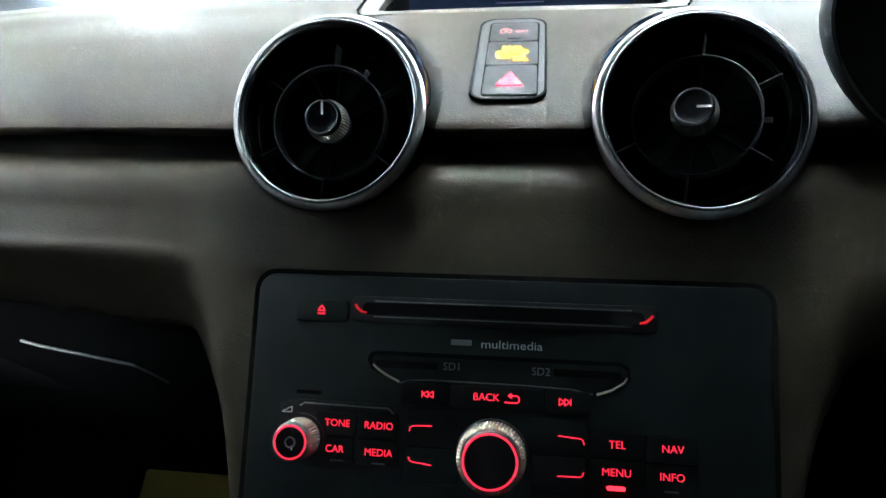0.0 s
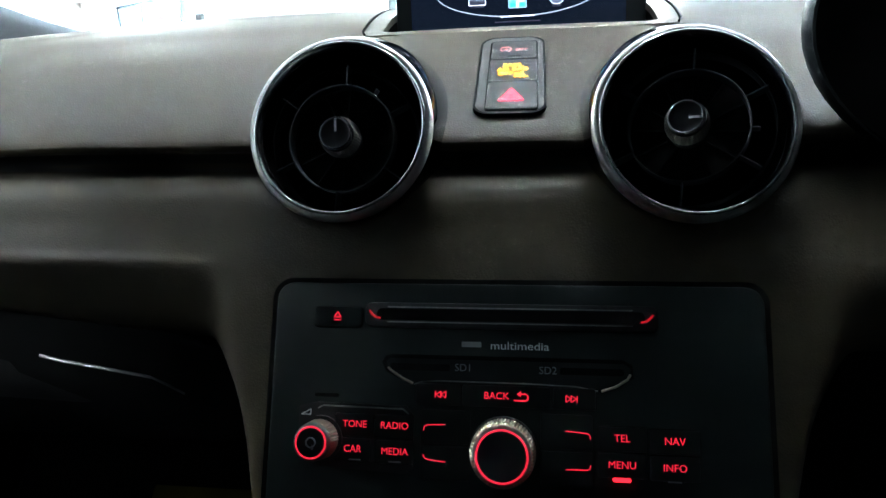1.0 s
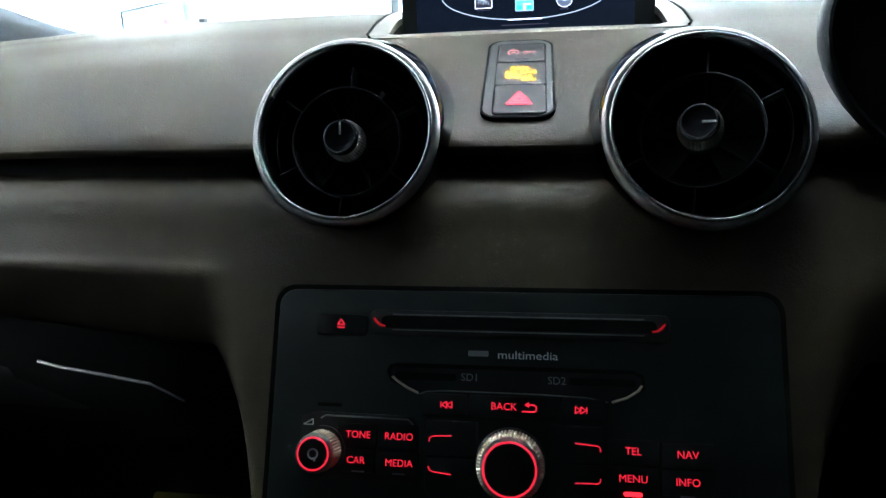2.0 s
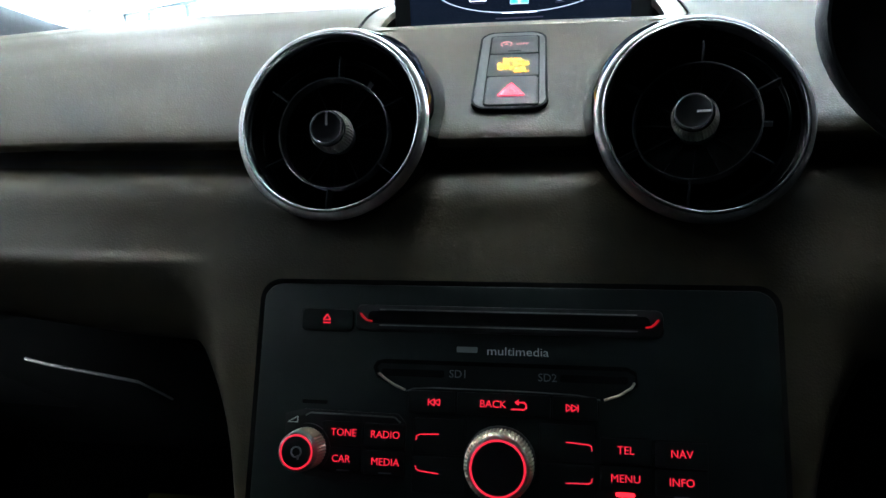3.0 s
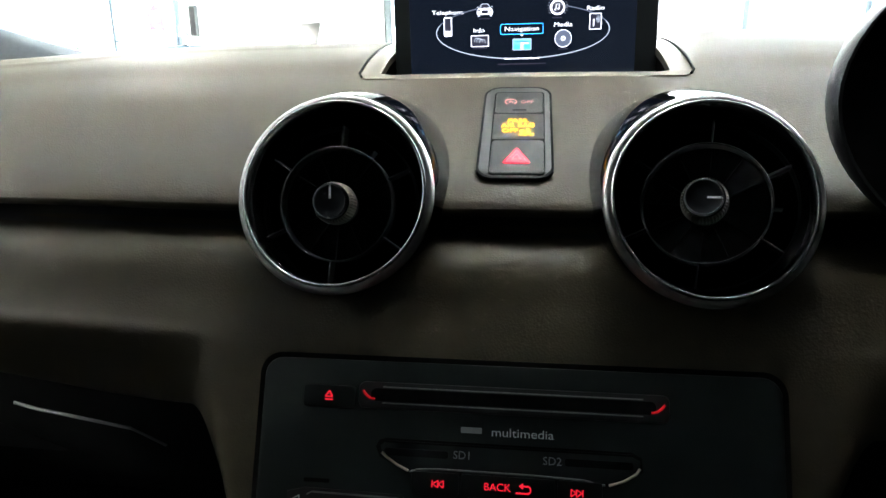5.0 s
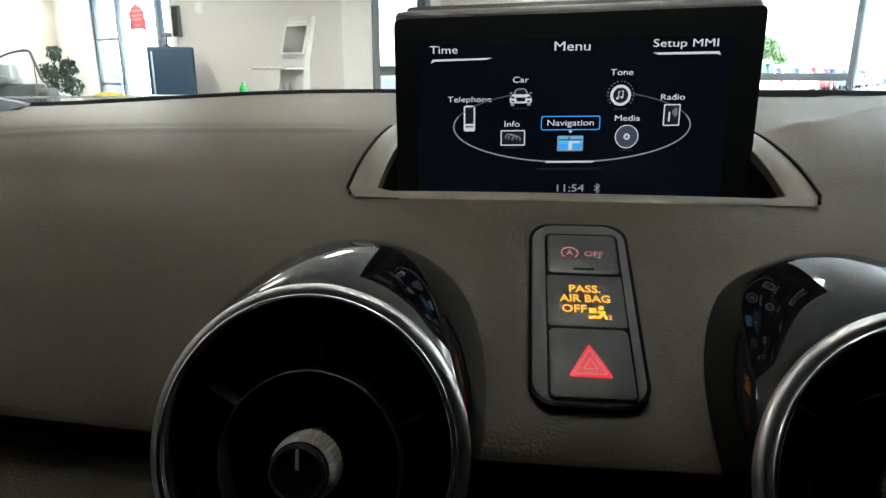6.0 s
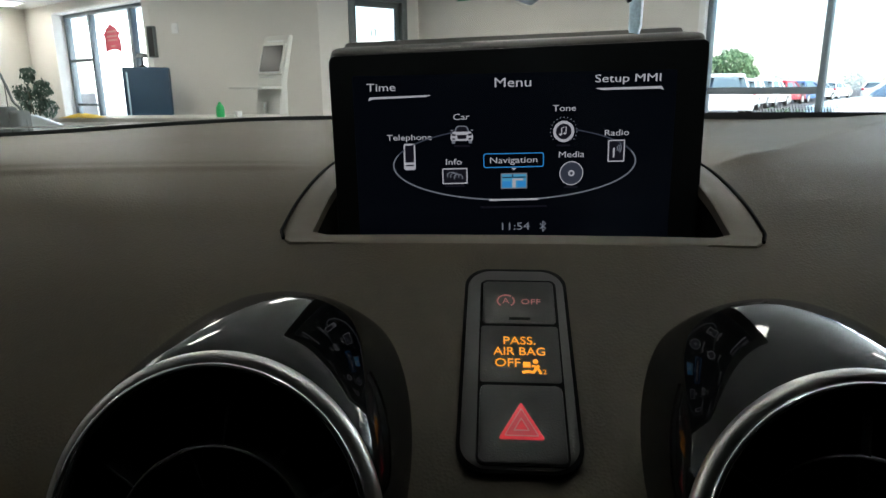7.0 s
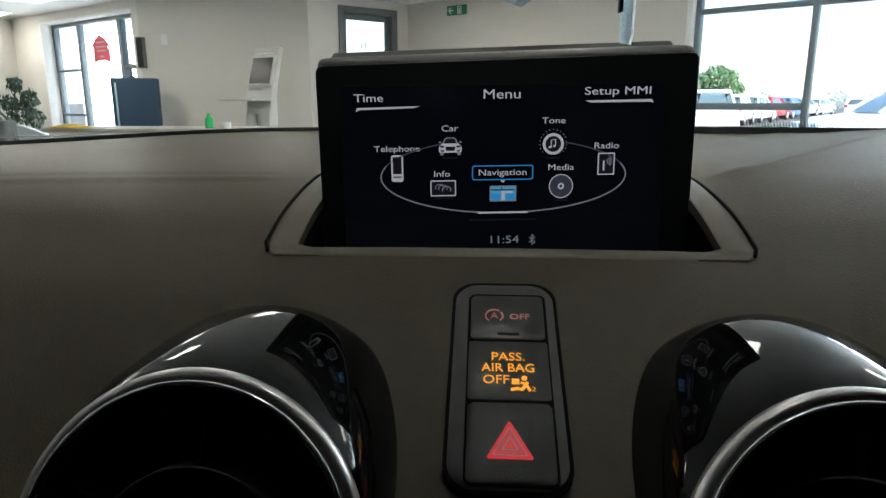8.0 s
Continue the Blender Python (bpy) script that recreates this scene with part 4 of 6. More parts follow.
    glyph("map_block", box(bmesh.new(), 0.0024, 0.0061, 1.0050, 1.0076, z, z + 0.00026), scr, M_PIXBLUE, "blue map block")
    glyph("map_road", box(bmesh.new(), 0.0002, 0.0016, 1.0047, 1.0087, z, z + 0.0003), scr, M_PIX)
    glyph("map_road", box(bmesh.new(), 0.0002, 0.0050, 1.0079, 1.0088, z, z + 0.00035), scr, M_PIX)
    for a, b in ((-0.0044, -0.0001), (0.0006, 0.0061)):
        glyph("map_street", box(bmesh.new(), a, b, 1.0091, 1.0096, z, z + 0.00032), scr, M_PIXDARK)
    glyph("map_street", box(bmesh.new(), 0.0000, 0.0005, 1.0091, 1.0107, z, z + 0.00032), scr, M_PIXDARK)
    # phone
    glyph("phone_symbol", slab(bmesh.new(), rrect(0.0052, 0.0116, 0.0010, 4, -0.0453, 1.0193), z, z + 0.0001), scr, M_PIX, "lit phone symbol")
    glyph("phone_glass", slab(bmesh.new(), rrect(0.0038, 0.0074, 0.0003, 3, -0.0453, 1.0206), z, z + 0.0002), scr, M_PIXDARK)
    glyph("phone_bar", box(bmesh.new(), -0.0471, -0.0435, 1.0153, 1.0159, z, z + 0.0002), scr, M_PIXDARK)
    # information and radio frames
    for x, y, w, h in ((-0.0254, 1.0104, 0.0112, 0.0070), (0.0460, 1.0201, 0.0074, 0.0096)):
        glyph("symbol_frame", frame_ring(bmesh.new(), rrect(w, h, 0.0004, 3, x, y), rrect(w - 0.0010, h - 0.0010, 0.0003, 3, x, y), z, z + 0.0002), scr, M_PIX, "thin lit frame")
        glyph("symbol_field", slab(bmesh.new(), rrect(w - 0.001, h - 0.001, 0.0003, 3, x, y), z - 0.0001, z + 0.0001), scr, M_PIXDARK)
    for dx, dy in ((0.0, 0.0), (-0.0016, 0.0006), (-0.0030, 0.0010)):
        x, y = -0.0240 + dx, 1.0100 + dy
        glyph("queue_symbol", ribbon(bmesh.new(), [(x - 0.0016, y - 0.0010), (x - 0.0018, y + 0.0002), (x - 0.0009, y + 0.0011), (x + 0.0011, y + 0.0011), (x + 0.0020, y + 0.0002), (x + 0.0018, y - 0.0010)], 0.0004, z + 0.0001, z + 0.00025), scr, M_PIXDIM)
    glyph("mast", ribbon(bmesh.new(), [(0.0449, 1.0172), (0.0449, 1.0215)], 0.0007, z + 0.0001, z + 0.0003), scr, M_PIX)
    for r in (0.0012, 0.0020, 0.0028):
        glyph("wave", ribbon(bmesh.new(), [(0.0454 + r * math.cos(radians(a)), 1.0213 + r * math.sin(radians(a))) for a in range(-45, 50, 15)], 0.0004, z + 0.0001, z + 0.0003), scr, M_PIXDIM)

    def disc(r0, r1, x, y, zz, material, nm, label=""):
        g = bmesh.new()
        a = [(x + r0 * math.cos(2 * math.pi * k / 40), y + r0 * math.sin(2 * math.pi * k / 40)) for k in range(40)]
        if r1:
            frame_ring(g, a, [(x + r1 * math.cos(2 * math.pi * k / 40), y + r1 * math.sin(2 * math.pi * k / 40)) for k in range(40)], z, z + zz)
        else:
            poly(g, a, z, z + zz)
        glyph(nm, g, scr, material, label)

    # disc symbol
    disc(0.0053, 0, 0.0264, 1.0106, 0.0001, M_PIXFAINT, "disc_symbol", "lit disc symbol")
    disc(0.0053, 0.0049, 0.0264, 1.0106, 0.0002, M_PIX, "disc_edge")
    disc(0.0014, 0.0007, 0.0264, 1.0106, 0.0003, M_PIX, "disc_hub")
    # tone symbol with dots round it
    disc(0.0046, 0.0034, 0.0226, 1.0290, 0.0002, M_PIX, "tone_ring", "lit tone knob symbol")
    disc(0.0034, 0, 0.0226, 1.0290, 0.0001, M_PIXDARK, "tone_field")
    for k in range(17):
        a = radians(-38 + 256 * k / 16)
        disc(0.00024, 0, 0.0226 + 0.0058 * math.cos(a), 1.0293 + 0.0058 * math.sin(a), 0.0002, M_PIXDIM, "tone_dot")
    g = bmesh.new()
    ribbon(g, [(0.0217, 1.0277), (0.0217, 1.0306), (0.0236, 1.0310), (0.0236, 1.0281)], 0.0004, z + 0.0001, z + 0.0003)
    for x, y in ((0.0212, 1.0277), (0.0231, 1.0281)):
        poly(g, [(x + 0.0006 * math.cos(radians(45 * k)), y + 0.0005 * math.sin(radians(45 * k))) for k in range(8)], z + 0.0001, z + 0.0003)
    glyph("note", g, scr, M_PIX)
    # car symbol, seen from the front
    x, y = -0.0221, 1.0289
    roof = [(-0.0034, 0.0008), (-0.0026, 0.0028), (-0.0016, 0.0035), (0.0016, 0.0035), (0.0026, 0.0028), (0.0034, 0.0008)]
    glyph("car_roof", poly(bmesh.new(), [(x + a, y + b) for a, b in roof], z, z + 0.0001), scr, M_PIXDIM)
    glyph("car_glass", poly(bmesh.new(), [(x + 0.80 * a, y + 0.0008 + 0.78 * (b - 0.0006)) for a, b in roof], z, z + 0.00016), scr, M_PIXDARK)
    body = [(-0.0046, -0.0030), (-0.0050, -0.0018), (-0.0048, -0.0002), (-0.0036, 0.0010), (0.0036, 0.0010), (0.0048, -0.0002), (0.0050, -0.0018), (0.0046, -0.0030)]
    glyph("car_body", poly(bmesh.new(), [(x + a, y + b) for a, b in body], z, z + 0.00015), scr, M_PIX, "lit car symbol")
    grille = [(-0.0022, -0.0004), (-0.0018, -0.0022), (0.0018, -0.0022), (0.0022, -0.0004)]
    glyph("car_grille", poly(bmesh.new(), [(x + a, y + b) for a, b in grille], z, z + 0.00025), scr, M_PIXDARK)
    for s in (-1, 1):
        lamp = [(0.0026, -0.0002), (0.0044, 0.0002), (0.0046, -0.0007), (0.0028, -0.0009)]
        glyph("car_lamp", poly(bmesh.new(), [(x + s * a, y + b) for a, b in (lamp if s > 0 else lamp[::-1])], z, z + 0.00025), scr, M_PIXDARK)
        intake = [(0.0030, -0.0019), (0.0043, -0.0017), (0.0041, -0.0025), (0.0028, -0.0026)]
        glyph("car_intake", poly(bmesh.new(), [(x + s * a, y + b) for a, b in (intake if s > 0 else intake[::-1])], z, z + 0.00025), scr, M_PIXDARK)
        glyph("car_wheel", slab(bmesh.new(), rrect(0.0016, 0.0011, 0.0003, 3, x + s * 0.0037, y - 0.0036), z, z + 0.0001), scr, M_PIXDIM)
        glyph("car_mirror", slab(bmesh.new(), rrect(0.0011, 0.0006, 0.0002, 3, x + s * 0.0044, y + 0.0015), z, z + 0.0001), scr, M_PIXDIM)
    # faint mirrored glow under the symbols
    for a, b, w in ((-0.0221, 1.0236, 0.0070), (-0.0254, 1.0060, 0.0090), (0.0264, 1.0044, 0.0060), (0.0226, 1.0230, 0.0060), (0.0009, 0.9960, 0.0300)):
        glyph("faint_glow", slab(bmesh.new(), rrect(w, 0.0008, 0.0003, 3, a, b), z - 0.0001, z + 0.00005), scr, M_PIXDARK)


pop_up_display()

# ---------------------------------------------------------------- the car round the camera


def quad_shell(name, quads, material, thick, label, category, kind="structure"):
    bm = bmesh.new()
    for q in quads:
        bm.faces.new([bm.verts.new(p) for p in q])
    bmesh.ops.remove_doubles(bm, verts=bm.verts, dist=1e-4)
    bmesh.ops.recalc_face_normals(bm, faces=bm.faces)
    r = bmesh.ops.solidify(bm, geom=bm.faces[:], thickness=thick)
    return solid(name, bm, material, label, category, kind=kind)


def windscreen():
    bm = bmesh.new()
    rows = []
    for j in range(9):
        t = j / 8
        row = []
        for i in range(17):
            u = -1 + i / 8
            x = u * (0.66 - 0.12 * t)
            y = 0.905 - 0.53 * t - 0.10 * u * u
            z = 1.016 + 0.43 * t + 0.03 * math.sin(math.pi * t)
            row.append(bm.verts.new((x, y, z)))
        rows.append(row)
    for a, b in zip(rows, rows[1:]):
        for i in range(16):
            bm.faces.new((a[i], a[i + 1], b[i + 1], b[i]))
    bmesh.ops.recalc_face_normals(bm, faces=bm.faces)
    bmesh.ops.solidify(bm, geom=bm.faces[:], thickness=0.005)
    ob = solid("windscreen", bm, M_GLASS, "clear curved laminated windscreen above the dashboard", "windscreen", kind="structure")
    ob.visible_shadow = False
    # black printed band at its foot, greyed to stand in for haze
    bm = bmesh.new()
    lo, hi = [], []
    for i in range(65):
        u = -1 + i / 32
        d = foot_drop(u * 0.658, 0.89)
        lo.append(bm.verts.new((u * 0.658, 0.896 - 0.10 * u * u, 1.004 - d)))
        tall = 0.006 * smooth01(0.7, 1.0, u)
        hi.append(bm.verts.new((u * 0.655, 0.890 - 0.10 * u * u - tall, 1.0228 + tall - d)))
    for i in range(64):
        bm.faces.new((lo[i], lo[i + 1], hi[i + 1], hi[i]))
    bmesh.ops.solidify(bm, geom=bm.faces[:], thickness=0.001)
    solid("windscreen_border", bm, M_HAZED_BAND, "black printed band along the foot of the windscreen, greyed for haze", "trim", kind="structure")
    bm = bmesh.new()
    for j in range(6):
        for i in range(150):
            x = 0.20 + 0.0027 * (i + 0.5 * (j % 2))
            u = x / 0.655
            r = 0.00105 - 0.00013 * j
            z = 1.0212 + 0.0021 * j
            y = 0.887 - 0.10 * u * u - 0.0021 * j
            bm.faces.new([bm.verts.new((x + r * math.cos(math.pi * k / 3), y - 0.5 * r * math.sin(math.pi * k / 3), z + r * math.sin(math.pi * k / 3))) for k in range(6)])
    solid("windscreen_dots", bm, M_HAZED_BAND, "rows of small black printed dots above the windscreen border, greyed for haze", "trim", kind="structure")
    # pillar foot that comes down to the dashboard on the passenger side
    edge = spline([(-0.43, 0.71, 1.0120), (-0.465, 0.675, 1.026), (-0.50, 0.635, 1.045), (-0.55, 0.56, 1.082), (-0.60, 0.45, 1.13), (-0.61, 0.37, 1.25), (-0.585, 0.31, 1.42)], 5)
    bm = bmesh.new()
    rows = []
    for p in edge:
        x, y, z = (float(v) for v in p)
        rows.append([bm.verts.new(q) for q in ((x - 0.10, y - 0.02, z - 0.03 - 0.3 * max(0, 1.10 - z)), (x - 0.012, y - 0.012, z - 0.004), (x, y, z), (x - 0.004, y + 0.008, z + 0.001), (x - 0.10, y + 0.05, z - 0.03))])
    for a, b in zip(rows, rows[1:]):
        for k in range(4):
            bm.faces.new((a[k], a[k + 1], b[k + 1], b[k]))
    solid("pillar_foot", bm, M_PILLAR, "grey foot of the windscreen pillar beside the dashboard", "pillar", kind="structure")


windscreen()
# unseen dark roof, sides and rear, added to keep light off the dashboard
roof_pts = [(-0.56, 0.38), (0.56, 0.38), (0.58, -1.5), (-0.58, -1.5)]
quad_shell("ceiling", [[(x, y, 1.455 if y > 0 else 1.44) for x, y in roof_pts]], M_FABRIC, 0.02, "unseen fabric headliner of the car roof, dark to cut bounced light", "headliner")
for s in (-1, 1):
    nm = "wall_left" if s < 0 else "wall_right"
    sides = [[(s * 0.70, 0.90, 1.0), (s * 0.70, -1.5, 0.98), (s * 0.70, -1.5, 0.25), (s * 0.70, 0.90, 0.25)]]
    if s > 0:
        sides.append([(0.70, 0.50, 0.995), (0.56, 0.38, 1.455), (0.58, -1.5, 1.44), (0.70, -1.5, 0.98)])
    else:
        sides.append([(-0.70, -0.06, 0.988), (-0.57, -0.06, 1.45), (-0.58, -1.5, 1.44), (-0.70, -1.5, 0.98)])
    quad_shell(nm, sides, M_FOOTBLACK, 0.03, "unseen dark side wall closing the cabin against light", "side wall")
    bm = bmesh.new()
    tube(bm, [(s * 0.70, 0.84, 0.99), (s * 0.665, 0.66, 1.15), (s * 0.615, 0.46, 1.33), (s * 0.565, 0.30, 1.45)], 0.036, 12)
    solid("a_pillar", bm, M_PILLAR, "grey covered windscreen pillar", "pillar", kind="structure")
quad_shell("wall_rear", [[(-0.7, -1.5, 0.2), (0.7, -1.5, 0.2), (0.6, -1.5, 1.46), (-0.6, -1.5, 1.46)]], M_FOOTBLACK, 0.02, "unseen dark rear wall closing the cabin against light", "panel")
quad_shell("toe_board", [[(-0.68, 0.55, 0.285), (0.68, 0.55, 0.285), (0.68, 0.90, 0.66), (-0.68, 0.90, 0.66)]], M_CARPET, 0.01, "black carpeted toe board in the footwell", "carpet")
quad_shell("floor", [[(-0.7, 0.9, 0.28), (0.7, 0.9, 0.28), (0.7, -1.5, 0.28), (-0.7, -1.5, 0.28)]], M_CARPET, 0.02, "black carpet of the cabin floor", "carpet")
quad_shell("bulkhead", [[(-0.7, 0.92, 0.28), (0.7, 0.92, 0.28), (0.7, 0.92, 1.0), (-0.7, 0.92, 1.0)]], M_CARPET, 0.02, "black bulkhead behind the dashboard", "panel")



def glovebox():
    ob = thing("glovebox", "black glovebox lid under the dashboard with an added edge highlight", "glovebox", Matrix.Translation((-0.402, 0.42, 0.7925)))
    # near-black lid, set high to cover the shaded hollow under the dashboard
    bm = bmesh.new()
    rows = []
    for y, z in ((0.09, 0.068), (0.02, 0.066), (-0.004, 0.056), (-0.006, 0.030), (-0.004, 0.010), (-0.004, -0.02), (0.0, -0.055), (0.012, -0.078), (0.04, -0.088), (0.12, -0.092)):
        rows.append([bm.verts.new((x, y + (0.03 if abs(x) > 0.222 else 0.0), z - 0.055 * max(0.0, z) / 0.066 * smooth01(0.08, 0.235, x) ** 1.5 - 0.12 * max(0.0, x + 0.05) * max(0.0, z) / 0.066 * 0.5)) for x in (-0.25, -0.24, -0.22, -0.10, 0.0, 0.05, 0.10, 0.12, 0.14, 0.153, 0.165, 0.175, 0.185, 0.200, 0.212, 0.220, 0.225)])
    for a, b in zip(rows, rows[1:]):
        for k in range(len(a) - 1):
            bm.faces.new((a[k], a[k + 1], b[k + 1], b[k]))
    part("lid", bm, M_FOOTBLACK, ob, angle=60)
    # metal strips stand in for the lid edge catching the light
    bm = bmesh.new()
    tube(bm, [(0.078, -0.006, -0.0058), (0.095, -0.008, -0.0083), (0.125, -0.009, -0.0122), (0.160, -0.009, -0.0178)], 0.0011, 8)
    tube(bm, [(0.160, -0.009, -0.0178), (0.171, -0.008, -0.024), (0.181, -0.006, -0.031)], 0.0008, 8)
    part("edge_highlight", bm, M_CHROME, ob, "added metal strip for the highlight on the lid edge")
    bm = bmesh.new()
    slab(bm, rrect(0.15, 0.03, 0.008, 6, 0.085, -0.022), 0.0, 0.007, 0.002)
    part("handle", bm, M_BLACK, ob, "black recessed handle", m=axes((0, 0, 0), (1, 0, -0.13), (0, 0.05, 1)))


glovebox()


def console_sides():
    """Plain black trim that closes the centre stack and the driver's side below the dashboard."""
    for s in (-1, 1):
        bm = bmesh.new()
        box(bm, min(s * 0.118, s * 0.135), max(s * 0.118, s * 0.135), 0.40, 0.70, 0.30, 0.84, 0.004)
        solid("stack_side", bm, M_FOOTBLACK, "black side trim of the centre stack", "trim", kind="structure")
    bm = bmesh.new()
    box(bm, 0.165, 0.66, 0.44, 0.47, 0.45, 0.87, 0.01)
    solid("knee_panel", bm, M_FOOTBLACK, "black knee panel below the steering column", "trim", kind="structure")


console_sides()


def yellow_card():
    up = Vector((0, 0.35, 0.375)).normalized()
    m = axes((-0.350, 0.6535, 0.4245), Vector((1, 0, 0)), up)
    bm = bmesh.new()
    slab(bm, rrect(0.22, 0.14, 0.004, 4), 0.0, 0.004, 0.001)
    solid("yellow_card", bm, M_YELLOW, "yellow cardboard sheet lying on the footwell carpet", "card", m)


yellow_card()


def instrument_hood():
    """Dark hood round the instruments on the driver's side."""
    ob = thing("instrument_hood", "black curved hood round the instrument cluster on the dashboard", "instrument hood", Matrix.Translation((0.3185, 0.362, 0.9775)))
    bm = bmesh.new()
    N = 72
    rows = []
    for y, k in ((0.014, 0.985), (0.010, 0.997), (0.002, 1.0), (-0.001, 0.994), (-0.001, 0.986), (0.003, 0.980), (0.016, 0.975)):
        row = []
        for i in range(N):
            a = 2 * math.pi * i / N
            cx, sx = math.cos(a), math.sin(a)
            row.append(bm.verts.new((0.188 * k * cx, y + 0.020 * k * sx, 0.092 * k * sx)))
        rows.append(row)
    for a, b in zip(rows, rows[1:]):
        for i in range(N):
            bm.faces.new((a[i], a[(i + 1) % N], b[(i + 1) % N], b[i]))
    part("hood", bm, M_HOOD, ob, angle=60)
    bm = bmesh.new()
    slab(bm, [(0.184 * math.cos(2 * math.pi * i / 48), 0.0905 * math.sin(2 * math.pi * i / 48)) for i in range(48)], 0.0, 0.004)
    part("instrument_face", bm, M_GAP, ob, "dark instrument face", m=axes((0, 0.010, 0), (1, 0, 0), (0, 0.21, 1)))


instrument_hood()


def hanging_tag():
    """Two narrow strips that hang on cords from the headliner."""
    for x, y, z, w, long, lean in ((0.0272, 0.385, 1.0625, 0.0031, 0.085, 4), (-0.0062, 0.292, 1.0585, 0.0052, 0.06, 68)):
        ob = thing("hanging_tag", "pale blue-grey metal tag hanging on a cord", "tag", Matrix.Translation((x, y, z)), "hanging tags")
        bm = bmesh.new()
        pts = [(-0.5 * w, 0.0), (-0.42 * w, -0.0012), (0.3 * w, -0.0016), (0.48 * w, 0.0006), (0.5 * w, 0.4 * long), (0.42 * w, long), (-0.42 * w, long), (-0.5 * w, 0.4 * long)] if lean < 20 else [(-1.2 * w, 0.004), (-0.3 * w, 0.0005), (0.4 * w, -0.001), (1.1 * w, 0.001), (1.25 * w, 0.0035), (0.6 * w, 0.008), (0.2 * w, long), (-0.2 * w, long), (-0.6 * w, 0.012)]
        slab(bm, pts, -0.0012, 0.0012, 0.0004)
        part("blade", bm, M_TAG, ob, m=axes((0, 0, 0), (0.92, -0.39, 0), (0.0, 0, 1)))
        if lean < 20:
            bm = bmesh.new()
            box(bm, -0.5 * w - 0.0008, -0.5 * w + 0.0002, -0.0013, 0.0013, 0.0060, long, 0.0003)
            part("dark_edge", bm, M_BLACK, ob, "dark edge strip")
        bm = bmesh.new()
        tube(bm, [(0, 0, long - 0.002), (0, -0.004, 0.2), (0, -0.06, 1.438 - z)], 0.0008, 6)
        part("cord", bm, M_BLACK, ob)


hanging_tag()

# ---------------------------------------------------------------- the showroom


def wall_between(name, a, b, z0, z1, material, label, openings=(), thick=0.2):
    """An upright wall from a to b; openings are (from, to, low, high) along it."""
    a, b = Vector((*a, 0)), Vector((*b, 0))
    L = (b - a).length
    m = axes(a, b - a, (0, 0, 1))
    xs = sorted({0, L, *[v for o in openings for v in o[:2]]})
    zs = sorted({z0, z1, *[v for o in openings for v in o[2:]]})
    bm = bmesh.new()
    for x0, x1 in zip(xs, xs[1:]):
        for w0, w1 in zip(zs, zs[1:]):
            if not any(o[0] - 1e-6 <= x0 and x1 <= o[1] + 1e-6 and o[2] - 1e-6 <= w0 and w1 <= o[3] + 1e-6 for o in openings):
                box(bm, x0, x1, w0, w1, -thick, 0)
    bmesh.ops.remove_doubles(bm, verts=bm.verts, dist=1e-4)
    return solid(name, bm, material, label, "wall", m, kind="structure", smooth=False), m, L


H = 2.29
FL = -0.0
P = {"a": (-7.222, 10.207), "c": (-4.24, 8.29), "d": (-2.09, 8.13), "e": (-1.95, 8.13), "f": (-1.02, 9.10), "g": (2.0, 6.81), "h": (6.2, 3.5)}
wall_between("wall_1", P["a"], P["c"], FL, H, M_WALL, "light painted showroom wall with a tall window", [(0.911, 3.401, 0.3, 2.16)], 0.26)
wall_between("wall_2", P["c"], P["d"], FL, H, M_WALL, "light painted showroom wall")
wall_between("wall_3", P["d"], P["f"], FL, H, M_WALL, "light painted showroom wall with a glazed door", [(0.405, 1.265, 0.0, 2.20)])
wall_between("wall_4", P["f"], (5.8, 4.0), FL, H, M_WALL, "light painted showroom wall with large windows", [(3.69, 8.3, 0.5, 2.20)])
wall_between("wall_5", (-9.2, -8), P["a"], FL, H, M_WALL, "light painted showroom wall")
wall_between("wall_6", (9.0, -8), (-9.2, -8), FL, H, M_WALL, "light painted showroom wall")
wall_between("wall_7", (5.8, 4.0), (9.0, -8), FL, H, M_WALL, "light painted showroom wall")
bm = bmesh.new()
box(bm, -10, 10, -9, 11.5, -0.05, 0)
solid("showroom_floor", bm, M_FLOORTILE, "grey polished tile floor of the showroom", "floor", kind="structure", smooth=False)
bm = bmesh.new()
poly(bm, [(-9.3, -8.1), (9.1, -8.1), (5.9, 4.05), (-1.0, 9.21), (-2.0, 8.25), (-4.2, 8.42), (-7.28, 10.38)], H, H + 0.1)
solid("showroom_ceiling", bm, M_WHITE, "white suspended showroom ceiling", "ceiling", kind="structure", smooth=False)
bm = bmesh.new()
for v in ((-400, -100), (400, -100), (400, 900), (-400, 900)):
    bm.verts.new((*v, -0.12))
bm.faces.new(bm.verts[:])
solid("ground", bm, M_ASPHALT, "grey asphalt of the yard outside", "ground", kind="structure", smooth=False)


